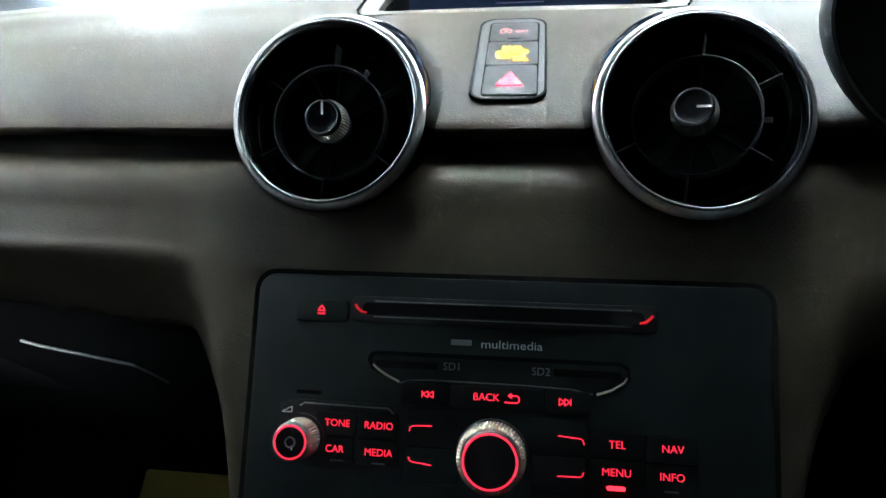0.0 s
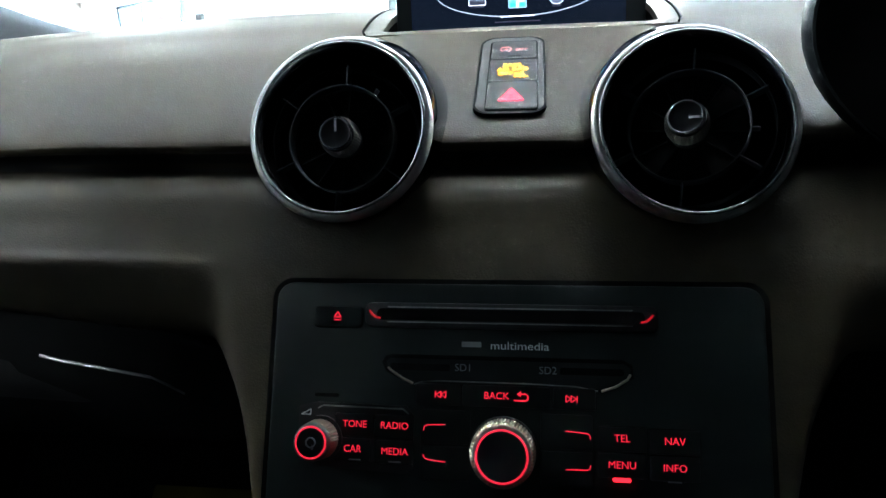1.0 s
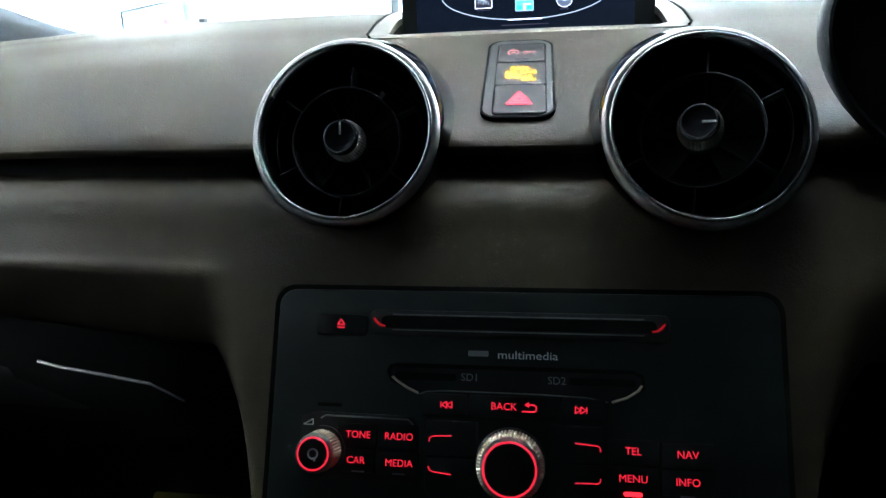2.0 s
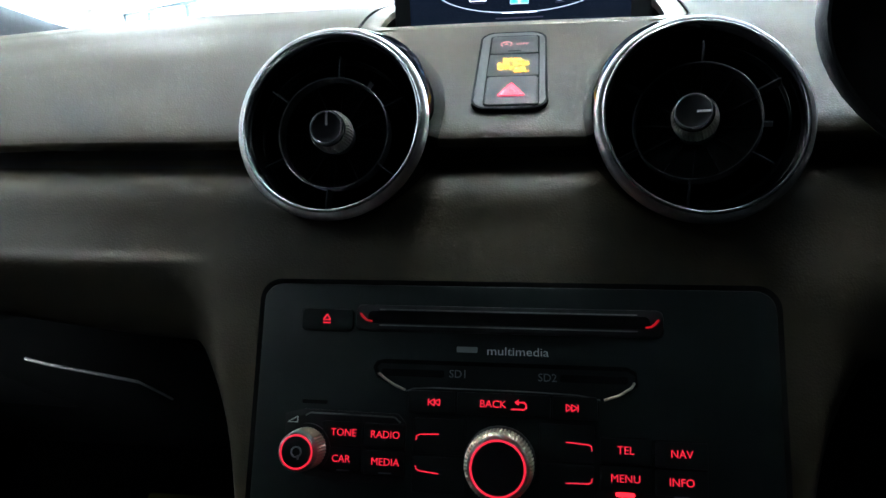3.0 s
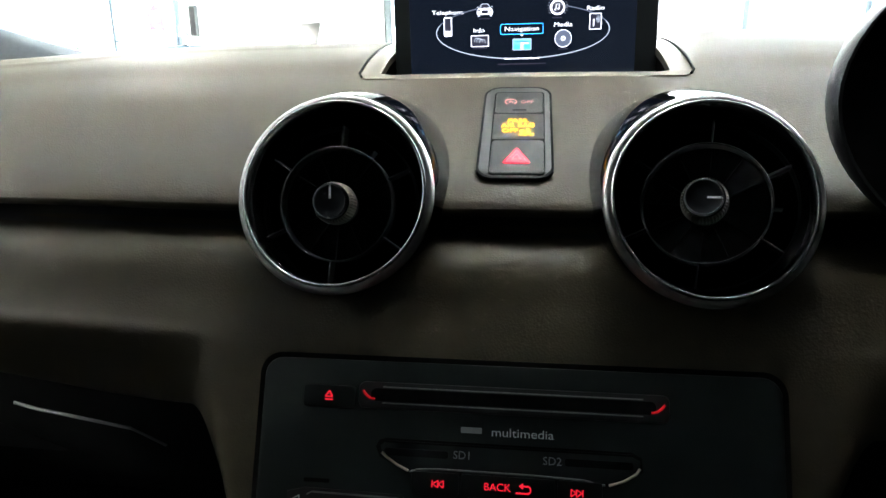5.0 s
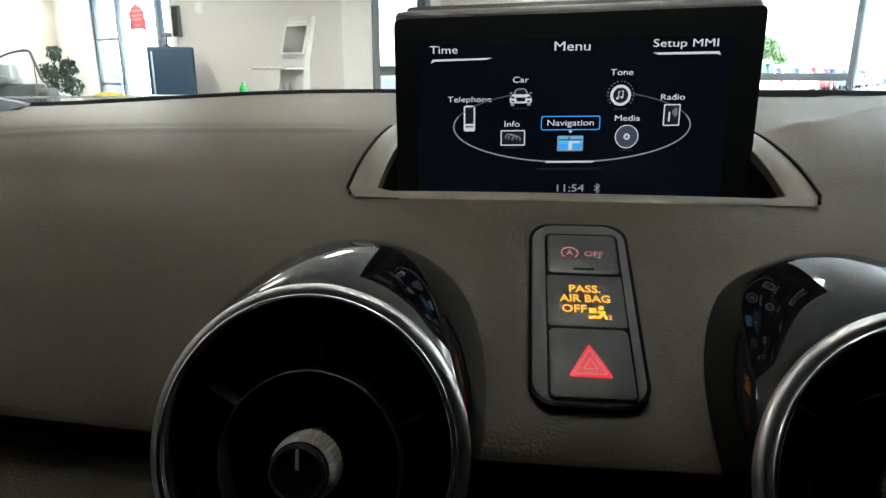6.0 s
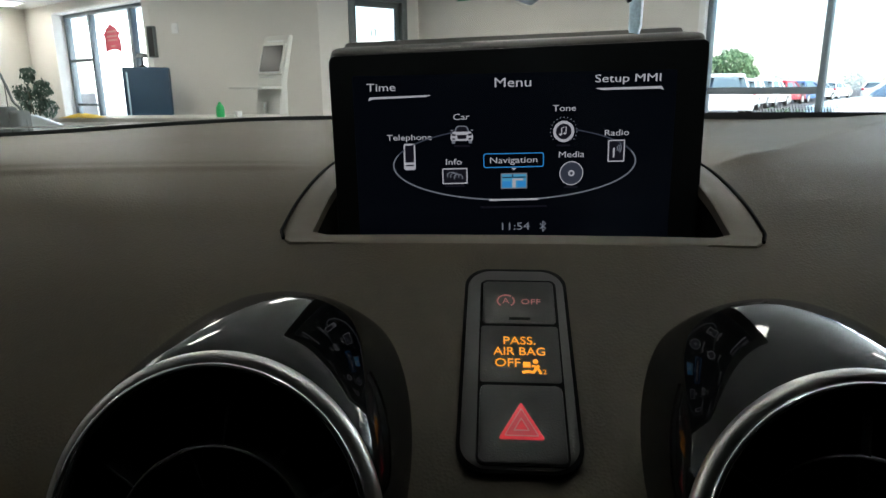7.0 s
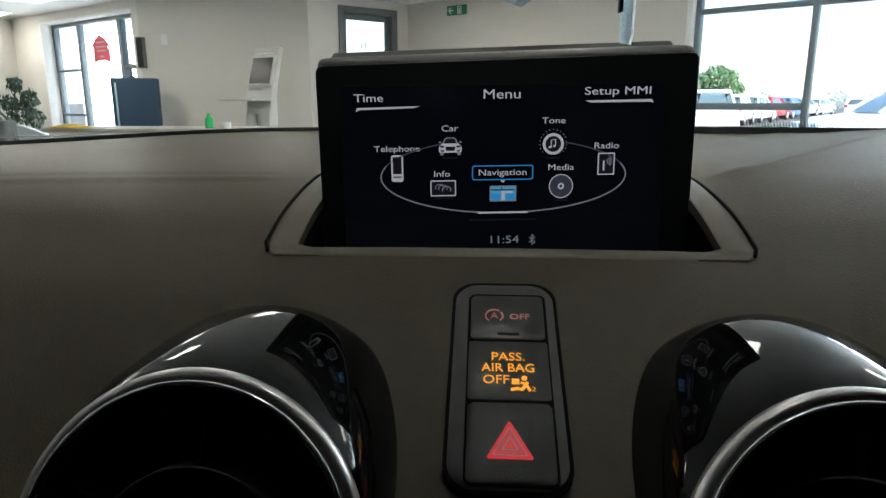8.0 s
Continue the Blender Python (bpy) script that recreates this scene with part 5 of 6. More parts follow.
def ceiling_lights():
    first = None
    # beyond the first two, the panels are out of view and added for light
    for x, y in ((-5.55, 8.12), (-7.0, 9.3), (-4.10, 6.86), (-1.6, 5.6), (-0.6, 7.0), (0.6, 5.2), (-4.6, 4.4), (-2.2, 3.3), (0.2, 2.7), (2.6, 3.0), (-3.8, 1.0), (0.1, 0.15), (3.7, 0.25), (-2.6, -2.4), (0.6, -2.6), (3.2, -2.8)):
        m = Matrix.Translation((x, y, H - 0.002)) @ Matrix.Rotation(radians(-38), 4, "Z")
        if first is None:
            first = thing("ceiling_light", "square recessed glowing ceiling light panel", "ceiling light", m, "showroom ceiling lights")
            bm = bmesh.new()
            frame_ring(bm, rrect(0.62, 0.62, 0.01), rrect(0.56, 0.56, 0.01), -0.02, 0.0)
            part("frame", bm, M_WHITE, first)
            bm = bmesh.new()
            slab(bm, rrect(0.56, 0.56, 0.01), -0.012, -0.004)
            part("diffuser", bm, M_LAMP, first)
        else:
            copy_thing(first, m)


ceiling_lights()

# ---------------------------------------------------------------- things in the showroom
WA, WC = Vector((-7.6, 10.45, 0)), Vector((-4.24, 8.29, 0))
WF, WH = Vector((-1.02, 9.10, 0)), Vector((5.8, 4.0, 0))
WD = Vector((-2.09, 8.13, 0))


def bars(ob, name, cells, z0, z1, material, label=""):
    for x0, x1, y0, y1 in cells:
        part(name, box(bmesh.new(), x0, x1, y0, y1, z0, z1, 0.006, 2), material, ob, label)


def left_window():
    m = axes(WA, WC - WA, (0, 0, 1))
    ob = thing("window_1", "tall white-framed shop window with grey aluminium bars", "window", m, kind="structure")
    x0, x1, lo, hi = 1.36, 3.85, 0.3, 2.16
    bars(ob, "window_frame", [(x0, x0 + 0.05, lo, hi), (x1 - 0.05, x1, lo, hi), (x0, x1, hi - 0.05, hi), (x0, x1, lo, lo + 0.05), (2.08, 2.14, lo, hi), (3.19, 3.27, lo, hi)], -0.25, -0.16, M_FRAME)
    bars(ob, "glazing_bar", [(x0 + 0.05, 2.08, 1.485, 1.525), (x0 + 0.05, 2.08, 0.85, 0.89), (3.27, x1 - 0.05, 1.50, 1.54), (2.14, 3.19, 0.62, 0.70)], -0.24, -0.17, M_FRAME)
    for a, b in ((x0 + 0.05, 2.08), (2.14, 3.19), (3.27, x1 - 0.05)):
        g = part("pane", box(bmesh.new(), a, b, lo + 0.05, hi - 0.05, -0.208, -0.202), M_GLASS, ob)
        g.visible_shadow = False
    bars(ob, "reveal", [(x0 - 0.02, x0 + 0.004, lo, hi), (x0, x1, hi - 0.004, hi + 0.02)], -0.155, 0.003, M_WHITE)
    # red notice stuck on the glass, with plain bars for its writing
    s = thing("notice", "red shaped paper notice stuck on the window glass", "notice", m @ Matrix.Translation((2.65, 1.745, -0.198)) @ Matrix.Diagonal((1.55, 0.86, 1, 1)))
    poly_pts = [(-0.13, -0.22), (-0.11, -0.17), (-0.06, -0.15), (0.06, -0.15), (0.11, -0.17), (0.15, -0.22), (0.15, -0.02), (0.12, 0.04), (0.15, 0.10), (0.10, 0.14), (0.09, 0.19), (0.04, 0.20), (0.02, 0.24), (-0.03, 0.24), (-0.05, 0.20), (-0.09, 0.19), (-0.10, 0.14), (-0.15, 0.10), (-0.12, 0.04), (-0.13, -0.02)]
    part("sheet", poly(bmesh.new(), poly_pts, 0.0, 0.004), M_NOTICE, s, smooth=False)
    for y, w in ((0.13, 0.16), (0.06, 0.18), (0.0, 0.16), (-0.09, 0.08)):
        part("writing_bar", box(bmesh.new(), -w / 2 + 0.01, w / 2 + 0.01, y - 0.014, y + 0.014, 0.004, 0.006), M_NOTICE2, s, smooth=False)


left_window()


def glazed_door():
    m = axes(WD, WF - WD, (0, 0, 1))
    ob = thing("door_1", "dark grey glazed door with a bright pane in the showroom wall", "door", m, kind="structure")
    x0, x1, hi = 0.405, 1.265, 2.20
    bars(ob, "frame", [(x0, x0 + 0.08, 0, hi), (x1 - 0.08, x1, 0, hi), (x0 + 0.08, x1 - 0.08, hi - 0.08, hi)], -0.16, 0.02, M_DOORGREY)
    bars(ob, "leaf", [(x0 + 0.08, x0 + 0.14, 0.02, hi - 0.08), (x1 - 0.14, x1 - 0.08, 0.02, hi - 0.08), (x0 + 0.14, x1 - 0.14, hi - 0.15, hi - 0.08), (x0 + 0.14, x1 - 0.14, 0.02, 0.3), (x0 + 0.14, x1 - 0.14, 1.0, 1.12)], -0.10, -0.05, M_DOORGREY)
    for a, b in ((0.3, 1.0), (1.12, hi - 0.15)):
        g = part("pane", box(bmesh.new(), x0 + 0.14, x1 - 0.14, a, b, -0.08, -0.07), M_GLASS, ob)
        g.visible_shadow = False
    for dx, dy, w, h in ((0.0, 0.0, 0.06, 0.012), (-0.03, -0.04, 0.02, 0.07), (0.03, -0.03, 0.02, 0.09), (0.02, -0.20, 0.03, 0.05)):
        part("writing_bar", box(bmesh.new(), 0.80 + dx - w / 2, 0.80 + dx + w / 2, 1.78 + dy - h / 2, 1.78 + dy + h / 2, -0.069, -0.067), M_GREYTXT, ob, "plain grey bar of unreadable writing", smooth=False)


glazed_door()


def right_windows():
    m = axes(WF, WH - WF, (0, 0, 1))
    ob = thing("window_2", "large shop window with grey aluminium bars facing the yard", "window", m, kind="structure")
    x0, x1, lo, hi = 3.73, 8.3, 0.5, 2.20
    posts = [x0, 4.735, 5.95, 7.05, x1 - 0.05]
    bars(ob, "mullion", [(x, x + 0.05, lo, hi) for x in posts], -0.16, -0.06, M_FRAME)
    for a, b in zip(posts, posts[1:]):
        if a < 4:
            bars(ob, "rail", [(a + 0.05, b, 0.975, 1.04)], -0.15, -0.07, M_FRAME)
        bars(ob, "rail", [(a + 0.05, b, 1.865, 1.915), (a + 0.05, b, lo, lo + 0.07), (a + 0.05, b, hi - 0.07, hi)], -0.15, -0.07, M_FRAME)
        for c, d in ((lo + 0.07, 0.975), (1.04, 1.865), (1.915, hi - 0.07)) if a < 4 else ((lo + 0.07, 1.865), (1.915, hi - 0.07)):
            g = part("pane", box(bmesh.new(), a + 0.05, b, c, d, -0.112, -0.106), M_GLASS, ob)
            g.visible_shadow = False
    bars(ob, "reveal", [(x0 - 0.06, x0, lo, hi)], -0.21, 0.004, M_WHITE)


right_windows()


def exit_sign():
    m = axes(WF, WH - WF, (0, 0, 1)) @ Matrix.Translation((0.83, 2.15, 0.0))
    ob = thing("exit_sign", "green and white emergency exit sign on the wall", "exit sign", m)
    part("plate", slab(bmesh.new(), rrect(0.31, 0.115, 0.006, 4), 0.0, 0.012, 0.002), M_EXIT, ob)
    part("arrow", ribbon(bmesh.new(), [(-0.125, 0.0), (-0.05, 0.0)], 0.014, 0.011, 0.014), M_WHITE, ob, smooth=False)
    part("arrow_head", ribbon(bmesh.new(), [(-0.085, 0.035), (-0.128, 0.0), (-0.085, -0.035)], 0.014, 0.011, 0.0145), M_WHITE, ob, smooth=False)
    part("door_symbol", frame_ring(bmesh.new(), rrect(0.062, 0.085, 0.003, 3, 0.045, 0), rrect(0.044, 0.068, 0.003, 3, 0.045, 0), 0.011, 0.014), M_WHITE, ob, smooth=False)
    part("symbol", slab(bmesh.new(), rrect(0.018, 0.05, 0.006, 3, 0.047, -0.004), 0.011, 0.014), M_WHITE, ob, smooth=False)


exit_sign()


def info_kiosk():
    m = Matrix.Translation((-2.385, 7.05, -0.07)) @ Matrix.Rotation(radians(-26), 4, "Z")
    ob = thing("info_kiosk", "white free-standing information kiosk with tilted screen and shelf", "kiosk", m)
    # leaning column, screen head, shelf
    bm = bmesh.new()
    lo = [bm.verts.new((-0.175, y, z)) for y, z in ((0.0, 0.0), (0.0, 0.9), (0.03, 1.2), (0.19, 1.68), (0.25, 1.68), (0.10, 1.2), (0.10, 0.0))]
    hi = [bm.verts.new((0.175, *v.co[1:])) for v in lo]
    bm.faces.new(lo)
    bm.faces.new(list(reversed(hi)))
    for i in range(len(lo)):
        bm.faces.new((lo[i], lo[(i + 1) % len(lo)], hi[(i + 1) % len(lo)], hi[i]))
    bmesh.ops.bevel(bm, geom=bm.edges[:], offset=0.008, segments=2, affect="EDGES")
    part("column", bm, M_KIOSK, ob, angle=30)
    tilt = axes((0, 0.108, 1.45), (1, 0, 0), (0, 0.16, 0.48))
    part("screen_frame", slab(bmesh.new(), rrect(0.33, 0.33, 0.012, 4, 0, -0.01), 0.0, 0.02, 0.004), M_KIOSK, ob, m=tilt)
    part("screen", slab(bmesh.new(), rrect(0.285, 0.28, 0.004, 3, 0, -0.012), 0.015, 0.0225), M_KIOSKSCREEN, ob, "dark reflecting screen", m=tilt)
    for k in range(7):
        part("writing_bar", box(bmesh.new(), -0.11 + 0.032 * k, -0.09 + 0.032 * k, 0.175, 0.19, 0.0, 0.006), M_GREYTXT, ob, "grey bar of unreadable writing", m=tilt, smooth=False)
    for k in range(6):
        part("writing_bar", box(bmesh.new(), -0.13 + 0.034 * k, -0.105 + 0.034 * k, -0.212, -0.200, 0.0, 0.006), M_GREYDIM, ob, "grey bar of unreadable writing", m=tilt, smooth=False)
    part("shelf", box(bmesh.new(), -0.29, 0.19, -0.26, 0.03, 1.135, 1.16, 0.006), M_KIOSK, ob, "white shelf")
    part("foot", box(bmesh.new(), -0.2, 0.2, -0.2, 0.22, 0.0, 0.03, 0.008), M_KIOSK, ob)
    part("leaflet_box", box(bmesh.new(), -0.13, -0.02, -0.05, 0.0, 0.86, 1.0, 0.004), M_KIOSK, ob)
    part("leaflet", box(bmesh.new(), 0.0, 0.13, -0.07, -0.055, 0.80, 1.08, 0.003), M_KIOSK, ob, "white leaflet", m=Matrix.Rotation(radians(6), 4, "Y"))


info_kiosk()


def dark_cabinet():
    m = Matrix.Translation((-4.05, 7.72, 0)) @ Matrix.Rotation(radians(24), 4, "Z")
    ob = thing("dark_cabinet", "tall dark blue-grey cabinet against the showroom wall", "cabinet", m)
    part("body", box(bmesh.new(), -0.25, 0.25, -0.02, 0.30, 0.0, 1.325, 0.012), M_CABINET, ob)
    part("door", box(bmesh.new(), -0.225, 0.24, -0.04, -0.018, 0.05, 1.305, 0.006), M_CABINET, ob)
    part("glass_edge", box(bmesh.new(), -0.21, -0.192, -0.05, -0.036, 0.75, 1.27, 0.003), M_PALEBLUE, ob, "pale blue edge strip")
    l = thing("desk_lamp", "small dark grey lamp standing on the cabinet", "lamp", m @ Matrix.Translation((-0.03, 0.1, 1.325)))
    part("base", lathe(bmesh.new(), [(0.0, 0.0), (0.05, 0.0), (0.045, 0.012), (0.012, 0.03), (0.01, 0.12), (0.0, 0.12)], 20), M_BLACK, l)
    part("shade", lathe(bmesh.new(), [(0.065, 0.11), (0.058, 0.145), (0.035, 0.165), (0.0, 0.17), (0.0, 0.16), (0.03, 0.155), (0.052, 0.14), (0.06, 0.11)], 24), M_DOORGREY, l, "grey shade")
    b = thing("wall_speaker", "dark grey wall speaker on the corner", "speaker", axes(WC, WD - WC, (0, 0, 1)) @ Matrix.Translation((0.03, 1.645, 0.0)))
    part("body", slab(bmesh.new(), rrect(0.09, 0.37, 0.008, 4), 0.0, 0.065, 0.006), M_DOORGREY, b)
    part("grille", slab(bmesh.new(), rrect(0.075, 0.34, 0.006, 4), 0.063, 0.068, 0.002), M_BLACK, b)
    w = thing("wall_switch", "small white square wall switch", "switch", axes(WC, WD - WC, (0, 0, 1)) @ Matrix.Translation((0.33, 1.80, 0.0)))
    part("plate", slab(bmesh.new(), rrect(0.085, 0.12, 0.006, 4), 0.0, 0.010, 0.003), M_WHITE, w)
    part("rocker", slab(bmesh.new(), rrect(0.03, 0.05, 0.003, 3), 0.009, 0.014, 0.001), M_WHITE, w)


dark_cabinet()


def reception_desk():
    ob = thing("reception_desk", "low pale grey reception desk in front of the wall", "desk", Matrix.Translation((-3.2, 6.0, 0)))
    part("top", box(bmesh.new(), -0.66, 1.25, -0.27, 0.35, 0.795, 0.83, 0.006), M_DESK, ob)
    part("front_panel", box(bmesh.new(), -0.61, 1.2, -0.25, -0.22, 0.0, 0.795, 0.004), M_WHITE, ob)
    for x in (-0.61, 1.17):
        part("side_panel", box(bmesh.new(), x, x + 0.03, -0.22, 0.3, 0.0, 0.795, 0.004), M_WHITE, ob)
    b = thing("spray_bottle", "green plastic bottle with pump on the pale grey desk", "bottle", Matrix.Translation((-2.385, 5.8, 0.83)))
    part("body", lathe(bmesh.new(), [(0.0, 0.0), (0.032, 0.0), (0.036, 0.01), (0.036, 0.07), (0.030, 0.095), (0.014, 0.108), (0.0, 0.108)], 24), M_GREENPLASTIC, b)
    part("cap", lathe(bmesh.new(), [(0.0, 0.105), (0.014, 0.105), (0.014, 0.125), (0.006, 0.130), (0.0, 0.131)], 20), M_GREENPLASTIC, b)
    c = thing("paper_cup", "small white cup on the desk", "cup", Matrix.Translation((-2.225, 5.8, 0.83)))
    part("cup", lathe(bmesh.new(), [(0.0, 0.0), (0.028, 0.0), (0.034, 0.05), (0.031, 0.05), (0.025, 0.004), (0.0, 0.004)], 20), M_WHITE, c)
    y = solid("yellow_cloth", cloth(), M_YELLOWCLOTH, "crumpled yellow cloth lying on the pale grey desk", "cloth", Matrix.Translation((-3.64, 5.80, 0.834)))


def cloth():
    bm = bmesh.new()
    bmesh.ops.create_grid(bm, x_segments=28, y_segments=14, size=1.0)
    for v in bm.verts:
        x, y = v.co.x, v.co.y
        h = 0.028 * max(0.0, 1 - x * x) * max(0.0, 1 - y * y)
        v.co = Vector((x * 0.16, y * 0.10, h + 0.022 * abs(noise.noise(Vector((x * 3, y * 3, 1.3)))) * (1 - x * x)))
    bmesh.ops.solidify(bm, geom=bm.faces[:], thickness=0.004)
    return bm


reception_desk()


def leaf_cloud(bm, centre, radii, count, size, rnd):
    """Many small leaves in an uneven clump."""
    for _ in range(count):
        d = Vector((rnd.gauss(0, 1), rnd.gauss(0, 1), rnd.gauss(0, 1))).normalized()
        k = rnd.uniform(0.45, 1.0) ** 0.6
        p = Vector(centre) + Vector((d.x * radii[0], d.y * radii[1], d.z * radii[2])) * k * (0.8 + 0.35 * noise.noise(d * 2.2 + Vector(centre)))
        m = Matrix.Translation(p) @ Euler((rnd.uniform(0, 6.3), rnd.uniform(0, 6.3), rnd.uniform(0, 6.3))).to_matrix().to_4x4()
        s = size * rnd.uniform(0.6, 1.3)
        vs = [bm.verts.new(m @ Vector((x * s, y * s, 0.06 * s * (x * x)))) for x, y in ((-0.5, 0), (-0.1, 0.24), (0.5, 0), (-0.1, -0.24))]
        bm.faces.new(vs)


def pot_plant():
    rnd = random.Random(4)
    ob = thing("pot_plant", "bushy green pot plant beside the window", "plant", Matrix.Translation((-6.22, 8.75, -0.0)) @ Matrix.Diagonal((0.66, 0.85, 0.93, 1)))
    part("pot", lathe(bmesh.new(), [(0.0, 0.0), (0.15, 0.0), (0.2, 0.36), (0.185, 0.36), (0.17, 0.32), (0.0, 0.32)], 28), M_DOORGREY, ob)
    for k in range(4):
        a = k * 1.7
        part("stem", tube(bmesh.new(), [(0.03 * math.cos(a), 0.03 * math.sin(a), 0.3), (0.06 * math.cos(a), 0.06 * math.sin(a), 0.7), (0.18 * math.cos(a), 0.18 * math.sin(a), 1.15)], 0.014, 6, 0.006), M_BARK, ob)
    bm = bmesh.new()
    for c, r, n in (((-0.05, 0, 1.38), (0.16, 0.16, 0.12), 150), ((0.22, 0, 1.18), (0.2, 0.18, 0.16), 170), ((-0.2, 0, 1.12), (0.2, 0.18, 0.15), 150), ((0.02, 0, 0.95), (0.34, 0.25, 0.18), 260), ((0.3, 0, 0.9), (0.2, 0.2, 0.18), 140)):
        leaf_cloud(bm, c, r, n, 0.085, rnd)
    part("foliage", bm, M_POTLEAF, ob, smooth=False)


pot_plant()

# ---------------------------------------------------------------- cars


def car(name, label, paint, m, L=4.2, W=1.75, Hh=1.48, group=""):
    """A parked car, its nose towards local +x."""
    ob = thing(name, label, "car", m, group)
    half = W / 2
    low = [(-L / 2, 0.42), (-L / 2 + 0.03, 0.75), (-L / 2 + 0.10, 0.95), (-L / 2 + 0.6, 0.98), (0.75, 0.96), (L / 2 - 0.55, 0.86), (L / 2 - 0.12, 0.72), (L / 2, 0.52), (L / 2 - 0.03, 0.28), (-L / 2 + 0.05, 0.28)]
    bm = bmesh.new()
    rows = []
    for y, k in ((-half, 0.93), (-half + 0.03, 0.985), (-half + 0.12, 1.0), (half - 0.12, 1.0), (half - 0.03, 0.985), (half, 0.93)):
        rows.append([bm.verts.new((x * (0.5 + 0.5 * k), y, 0.6 + (z - 0.6) * k)) for x, z in low])
    for a, b in zip(rows, rows[1:]):
        for i in range(len(low)):
            bm.faces.new((a[i], a[(i + 1) % len(low)], b[(i + 1) % len(low)], b[i]))
    bm.faces.new(rows[0])
    bm.faces.new(list(reversed(rows[-1])))
    part("body", bm, paint, ob, angle=35)
    # cabin: glass tapering to the roof, pillars and roof panel
    base = [(-L / 2 + 0.10, 0.95), (0.95, 0.95)]
    top = [(-L / 2 + 0.45, Hh - 0.05), (0.15, Hh - 0.05)]
    bm = bmesh.new()
    ring0 = [bm.verts.new((x, y, 0.95)) for x, y in ((base[0][0], -half + 0.06), (base[1][0], -half + 0.06), (base[1][0], half - 0.06), (base[0][0], half - 0.06))]
    ring1 = [bm.verts.new((x, y, Hh - 0.06)) for x, y in ((top[0][0], -half + 0.22), (top[1][0], -half + 0.22), (top[1][0], half - 0.22), (top[0][0], half - 0.22))]
    for i in range(4):
        bm.faces.new((ring0[i], ring0[(i + 1) % 4], ring1[(i + 1) % 4], ring1[i]))
    bm.faces.new(ring1)
    bmesh.ops.bevel(bm, geom=[e for e in bm.edges if abs(e.verts[0].co.z - e.verts[1].co.z) > 0.1], offset=0.26, segments=5, affect="EDGES")
    part("glasshouse", bm, M_CARGLASS, ob, "tinted windows")
    bm = bmesh.new()
    box(bm, top[0][0] - 0.04, top[1][0] + 0.04, -half + 0.20, half - 0.20, Hh - 0.17, Hh, 0.08, 5)
    part("roof", bm, paint, ob)
    for s in (-1, 1):
        for (x0, x1) in ((base[0][0], top[0][0]), (base[1][0], top[1][0]), (-0.35, -0.42)):
            part("pillar", tube(bmesh.new(), [(x0, s * (half - 0.07), 0.95), (x1, s * (half - 0.235), Hh - 0.07)], 0.042, 8), paint, ob)
        for x in (-L / 2 + 0.75, L / 2 - 0.8):
            w = part("wheel", lathe(bmesh.new(), [(0.0, -0.1), (0.29, -0.1), (0.32, -0.07), (0.32, 0.07), (0.29, 0.1), (0.2, 0.1), (0.0, 0.1)], 28), M_TYRE, ob, "black tyre", m=Matrix.Translation((x, s * (half - 0.08), 0.32)) @ Matrix.Rotation(radians(90 * -s), 4, "X"))
            part("rim", lathe(bmesh.new(), [(0.2, 0.09), (0.2, 0.105), (0.05, 0.115), (0.0, 0.115)], 20), M_CARSILVER, w, "silver rim")
        part("tail_lamp", box(bmesh.new(), -L / 2 - 0.005, -L / 2 + 0.12, s * (half - 0.14) - 0.1, s * (half - 0.14) + 0.1, 0.74, 0.94, 0.02), M_CARRED, ob, "red tail lamp")
        part("headlamp", box(bmesh.new(), L / 2 - 0.32, L / 2 - 0.06, s * (half - 0.24) - 0.15, s * (half - 0.24) + 0.15, 0.62, 0.75, 0.03), M_CARSILVER, ob, "clear headlamp")
        part("mirror", box(bmesh.new(), 0.62, 0.72, s * (half + 0.08) - 0.08, s * (half + 0.08) + 0.08, 0.97, 1.1, 0.03), paint, ob)
    return ob


G = -0.12


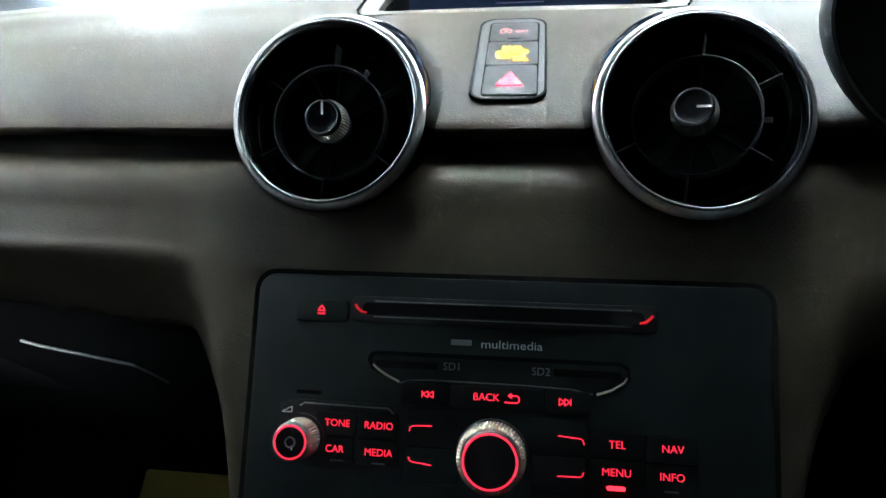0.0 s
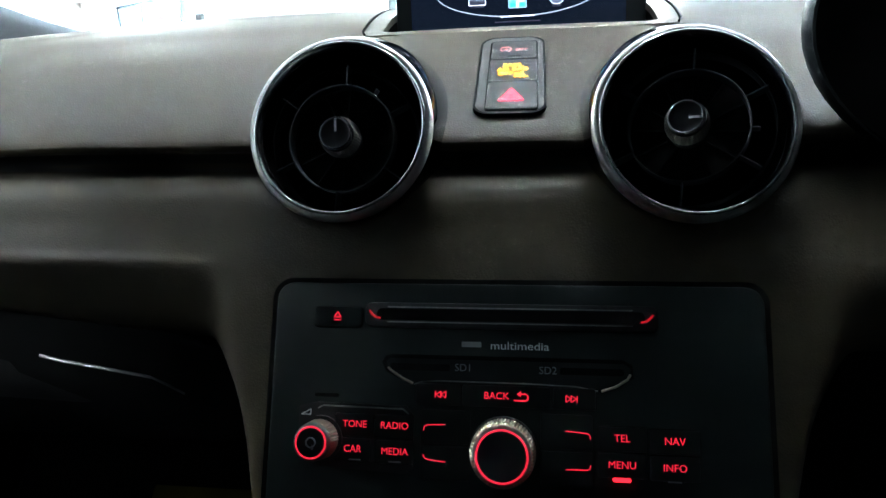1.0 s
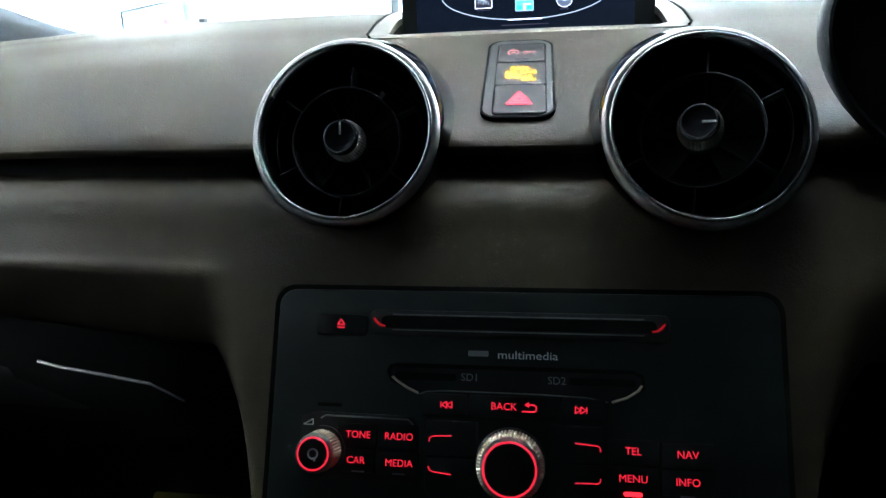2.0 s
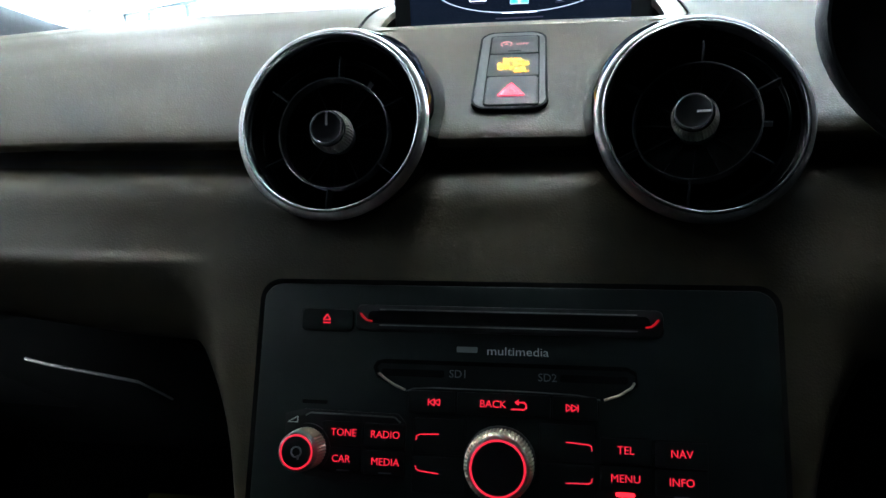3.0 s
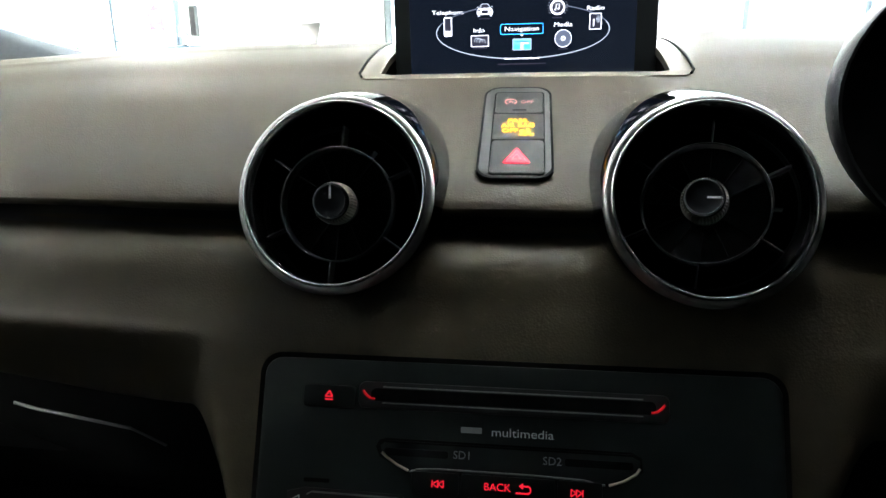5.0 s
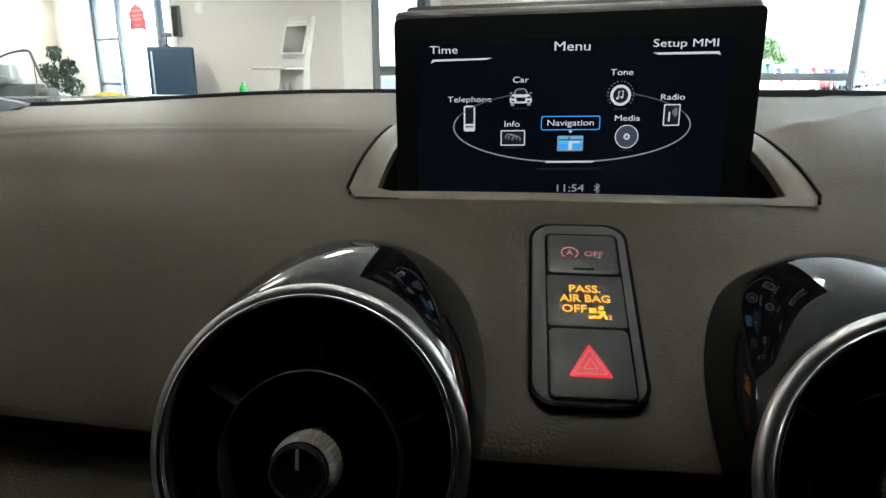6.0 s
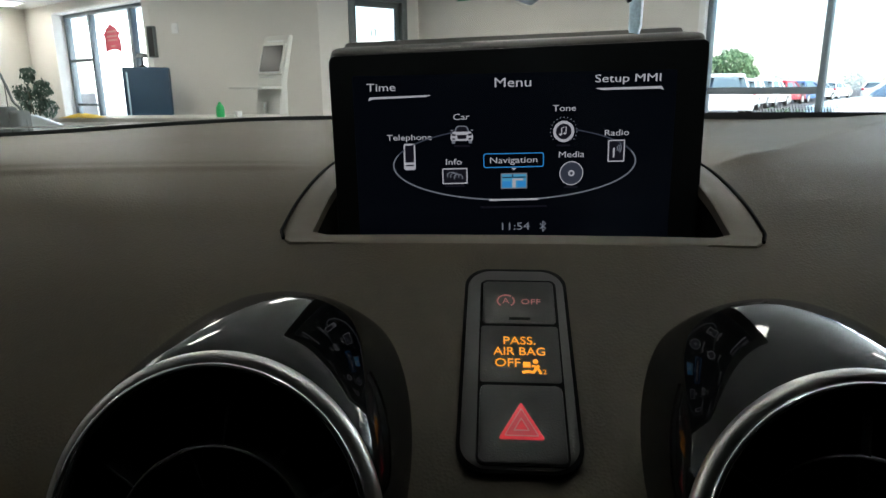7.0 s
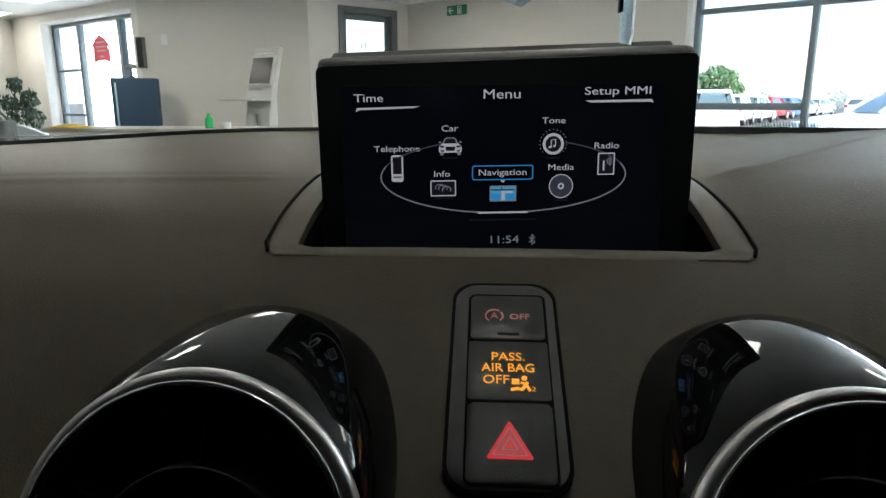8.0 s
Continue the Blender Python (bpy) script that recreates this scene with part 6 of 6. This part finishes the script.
def yard():
    rows = [(9.25, 28.0, 256, M_CARWHITE, 4.3, 1.8, 1.66, "white hatchback parked in the yard outside"),
            (13.0, 36.0, 60, M_CARWHITE, 4.2, 1.75, 1.55, "white hatchback parked in the yard outside"),
            (15.6, 40.0, 55, M_CARWHITE, 4.2, 1.75, 1.55, "white hatchback parked in the yard outside"),
            (19.0, 46.0, 50, M_CARRED, 4.1, 1.75, 1.50, "red hatchback parked in the yard outside"),
            (22.0, 50.0, 48, M_CARBLUE, 4.1, 1.75, 1.48, "blue hatchback parked in the yard outside"),
            (25.2, 55.0, 46, M_CARSILVER, 4.1, 1.75, 1.48, "silver hatchback parked in the yard outside"),
            (8.9, 14.6, 172, M_CARWHITE, 4.3, 1.78, 1.60, "white car parked close outside the window"),
            (29.0, 60.0, 46, M_CARWHITE, 4.1, 1.75, 1.48, "white hatchback parked in the yard outside"),
            (33.0, 60.0, 40, M_CARWHITE, 4.1, 1.75, 1.48, "white hatchback parked in the yard outside")]
    for x, y, a, paint, L, W, Hh, label in rows:
        car("parked_car", label, paint, Matrix.Translation((x, y, G)) @ Matrix.Rotation(radians(a), 4, "Z"), L, W, Hh, "cars parked in the yard")
    rnd = random.Random(9)
    ob = thing("tree", "rounded dense green tree beyond the parked cars", "tree", Matrix.Translation((12.15, 36.0, G + 0.0)) @ Matrix.Diagonal((1.25, 1.25, 1.2, 1)))
    part("trunk", tube(bmesh.new(), [(0, 0, 0), (0.05, 0, 0.9), (0.0, 0.1, 1.8)], 0.14, 8, 0.06), M_BARK, ob)
    for k in range(5):
        a = 1.26 * k
        part("limb", tube(bmesh.new(), [(0.02, 0, 0.8), (0.4 * math.cos(a), 0.4 * math.sin(a), 1.4), (0.75 * math.cos(a), 0.75 * math.sin(a), 1.9)], 0.05, 6, 0.02), M_BARK, ob)
    bm = bmesh.new()
    for c, r, n in (((0, 0, 1.9), (1.0, 1.0, 0.75), 1900), ((0.55, 0, 1.5), (0.6, 0.6, 0.6), 900), ((-0.6, 0, 1.6), (0.7, 0.7, 0.65), 900), ((0.1, 0, 1.1), (0.9, 0.9, 0.6), 900)):
        leaf_cloud(bm, c, r, n, 0.16, rnd)
    part("crown", bm, M_LEAF, ob, smooth=False)
    bm = bmesh.new()
    for k in range(26):
        leaf_cloud(bm, (8.0 + 0.42 * k, 20.0 + 0.05 * k, G + 0.25 + 0.06 * rnd.random()), (0.5, 0.3, 0.34), 110, 0.1, rnd)
    ob = solid("hedge", bm, M_LEAF, "low dark green hedge along the yard", "hedge", kind="stuff", smooth=False)
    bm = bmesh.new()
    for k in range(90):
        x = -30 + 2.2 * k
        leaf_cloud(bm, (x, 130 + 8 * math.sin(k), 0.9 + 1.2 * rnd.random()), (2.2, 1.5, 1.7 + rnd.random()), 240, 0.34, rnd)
    solid("far_trees", bm, M_HAZED_FARLEAF, "distant line of trees beyond the yard, paled for haze in its colour", "trees", kind="stuff", smooth=False)
    bm = bmesh.new()
    vs = [bm.verts.new(p) for p in ((-60, 20.4, G + 0.012), (60, 20.4, G + 0.012), (80, 24.0, G + 0.012), (-60, 24.0, G + 0.012))]
    bm.faces.new(vs)
    solid("grass_strip", bm, M_GRASS, "yellow-green strip of grass beside the yard", "grass", kind="structure", smooth=False)


yard()


def display_car():
    """The show car that stands to the left, with its door open."""
    m = Matrix.Translation((-5.0, 4.5, 0.0)) @ Matrix.Rotation(radians(86), 4, "Z")
    ob = car("show_car", "pale silver car with an open door on the showroom floor", M_CARSILVER, m, 3.9, 1.7, 1.40)
    inv = m.inverted()
    d = part("open_door", bmesh.new(), M_CARSILVER, ob, "open door with framed window")
    lower = inv @ Matrix.Translation((-3.6, 4.25, 0))
    part("door_skin", box(bmesh.new(), -0.45, 0.50, -0.05, 0.05, 0.3, 0.965, 0.02, 3), M_DOORGREY, d, "dark inner door panel", m=lower)
    part("door_edge", box(bmesh.new(), 0.50, 0.585, -0.06, 0.06, 0.3, 0.94, 0.025, 3), M_DOORGREY, d, "dark door edge", m=lower)
    for pts in ([(0.06, 0, 0.93), (0.13, 0, 1.037), (0.21, 0, 1.116), (0.32, 0, 1.159), (0.42, 0, 1.174), (0.455, 0, 1.166)], [(0.455, 0, 1.166), (0.485, 0, 1.08), (0.512, 0, 0.995), (0.55, 0, 0.955), (0.58, 0, 0.88), (0.59, 0, 0.80)]):
        part("window_frame", tube(bmesh.new(), [tuple(float(c) for c in p) for p in spline(pts, 5)], 0.008, 8), M_DOORGREY, d, "dark window frame", m=lower)
    part("door_mirror", box(bmesh.new(), 0.12, 0.30, -0.12, -0.02, 0.955, 1.01, 0.02, 3), M_DOORGREY, d, "dark door mirror", m=lower)
    g = part("door_glass", box(bmesh.new(), 0.14, 0.47, -0.004, 0.004, 0.96, 1.10), M_GLASS, d, m=lower)
    g.visible_shadow = False


display_car()
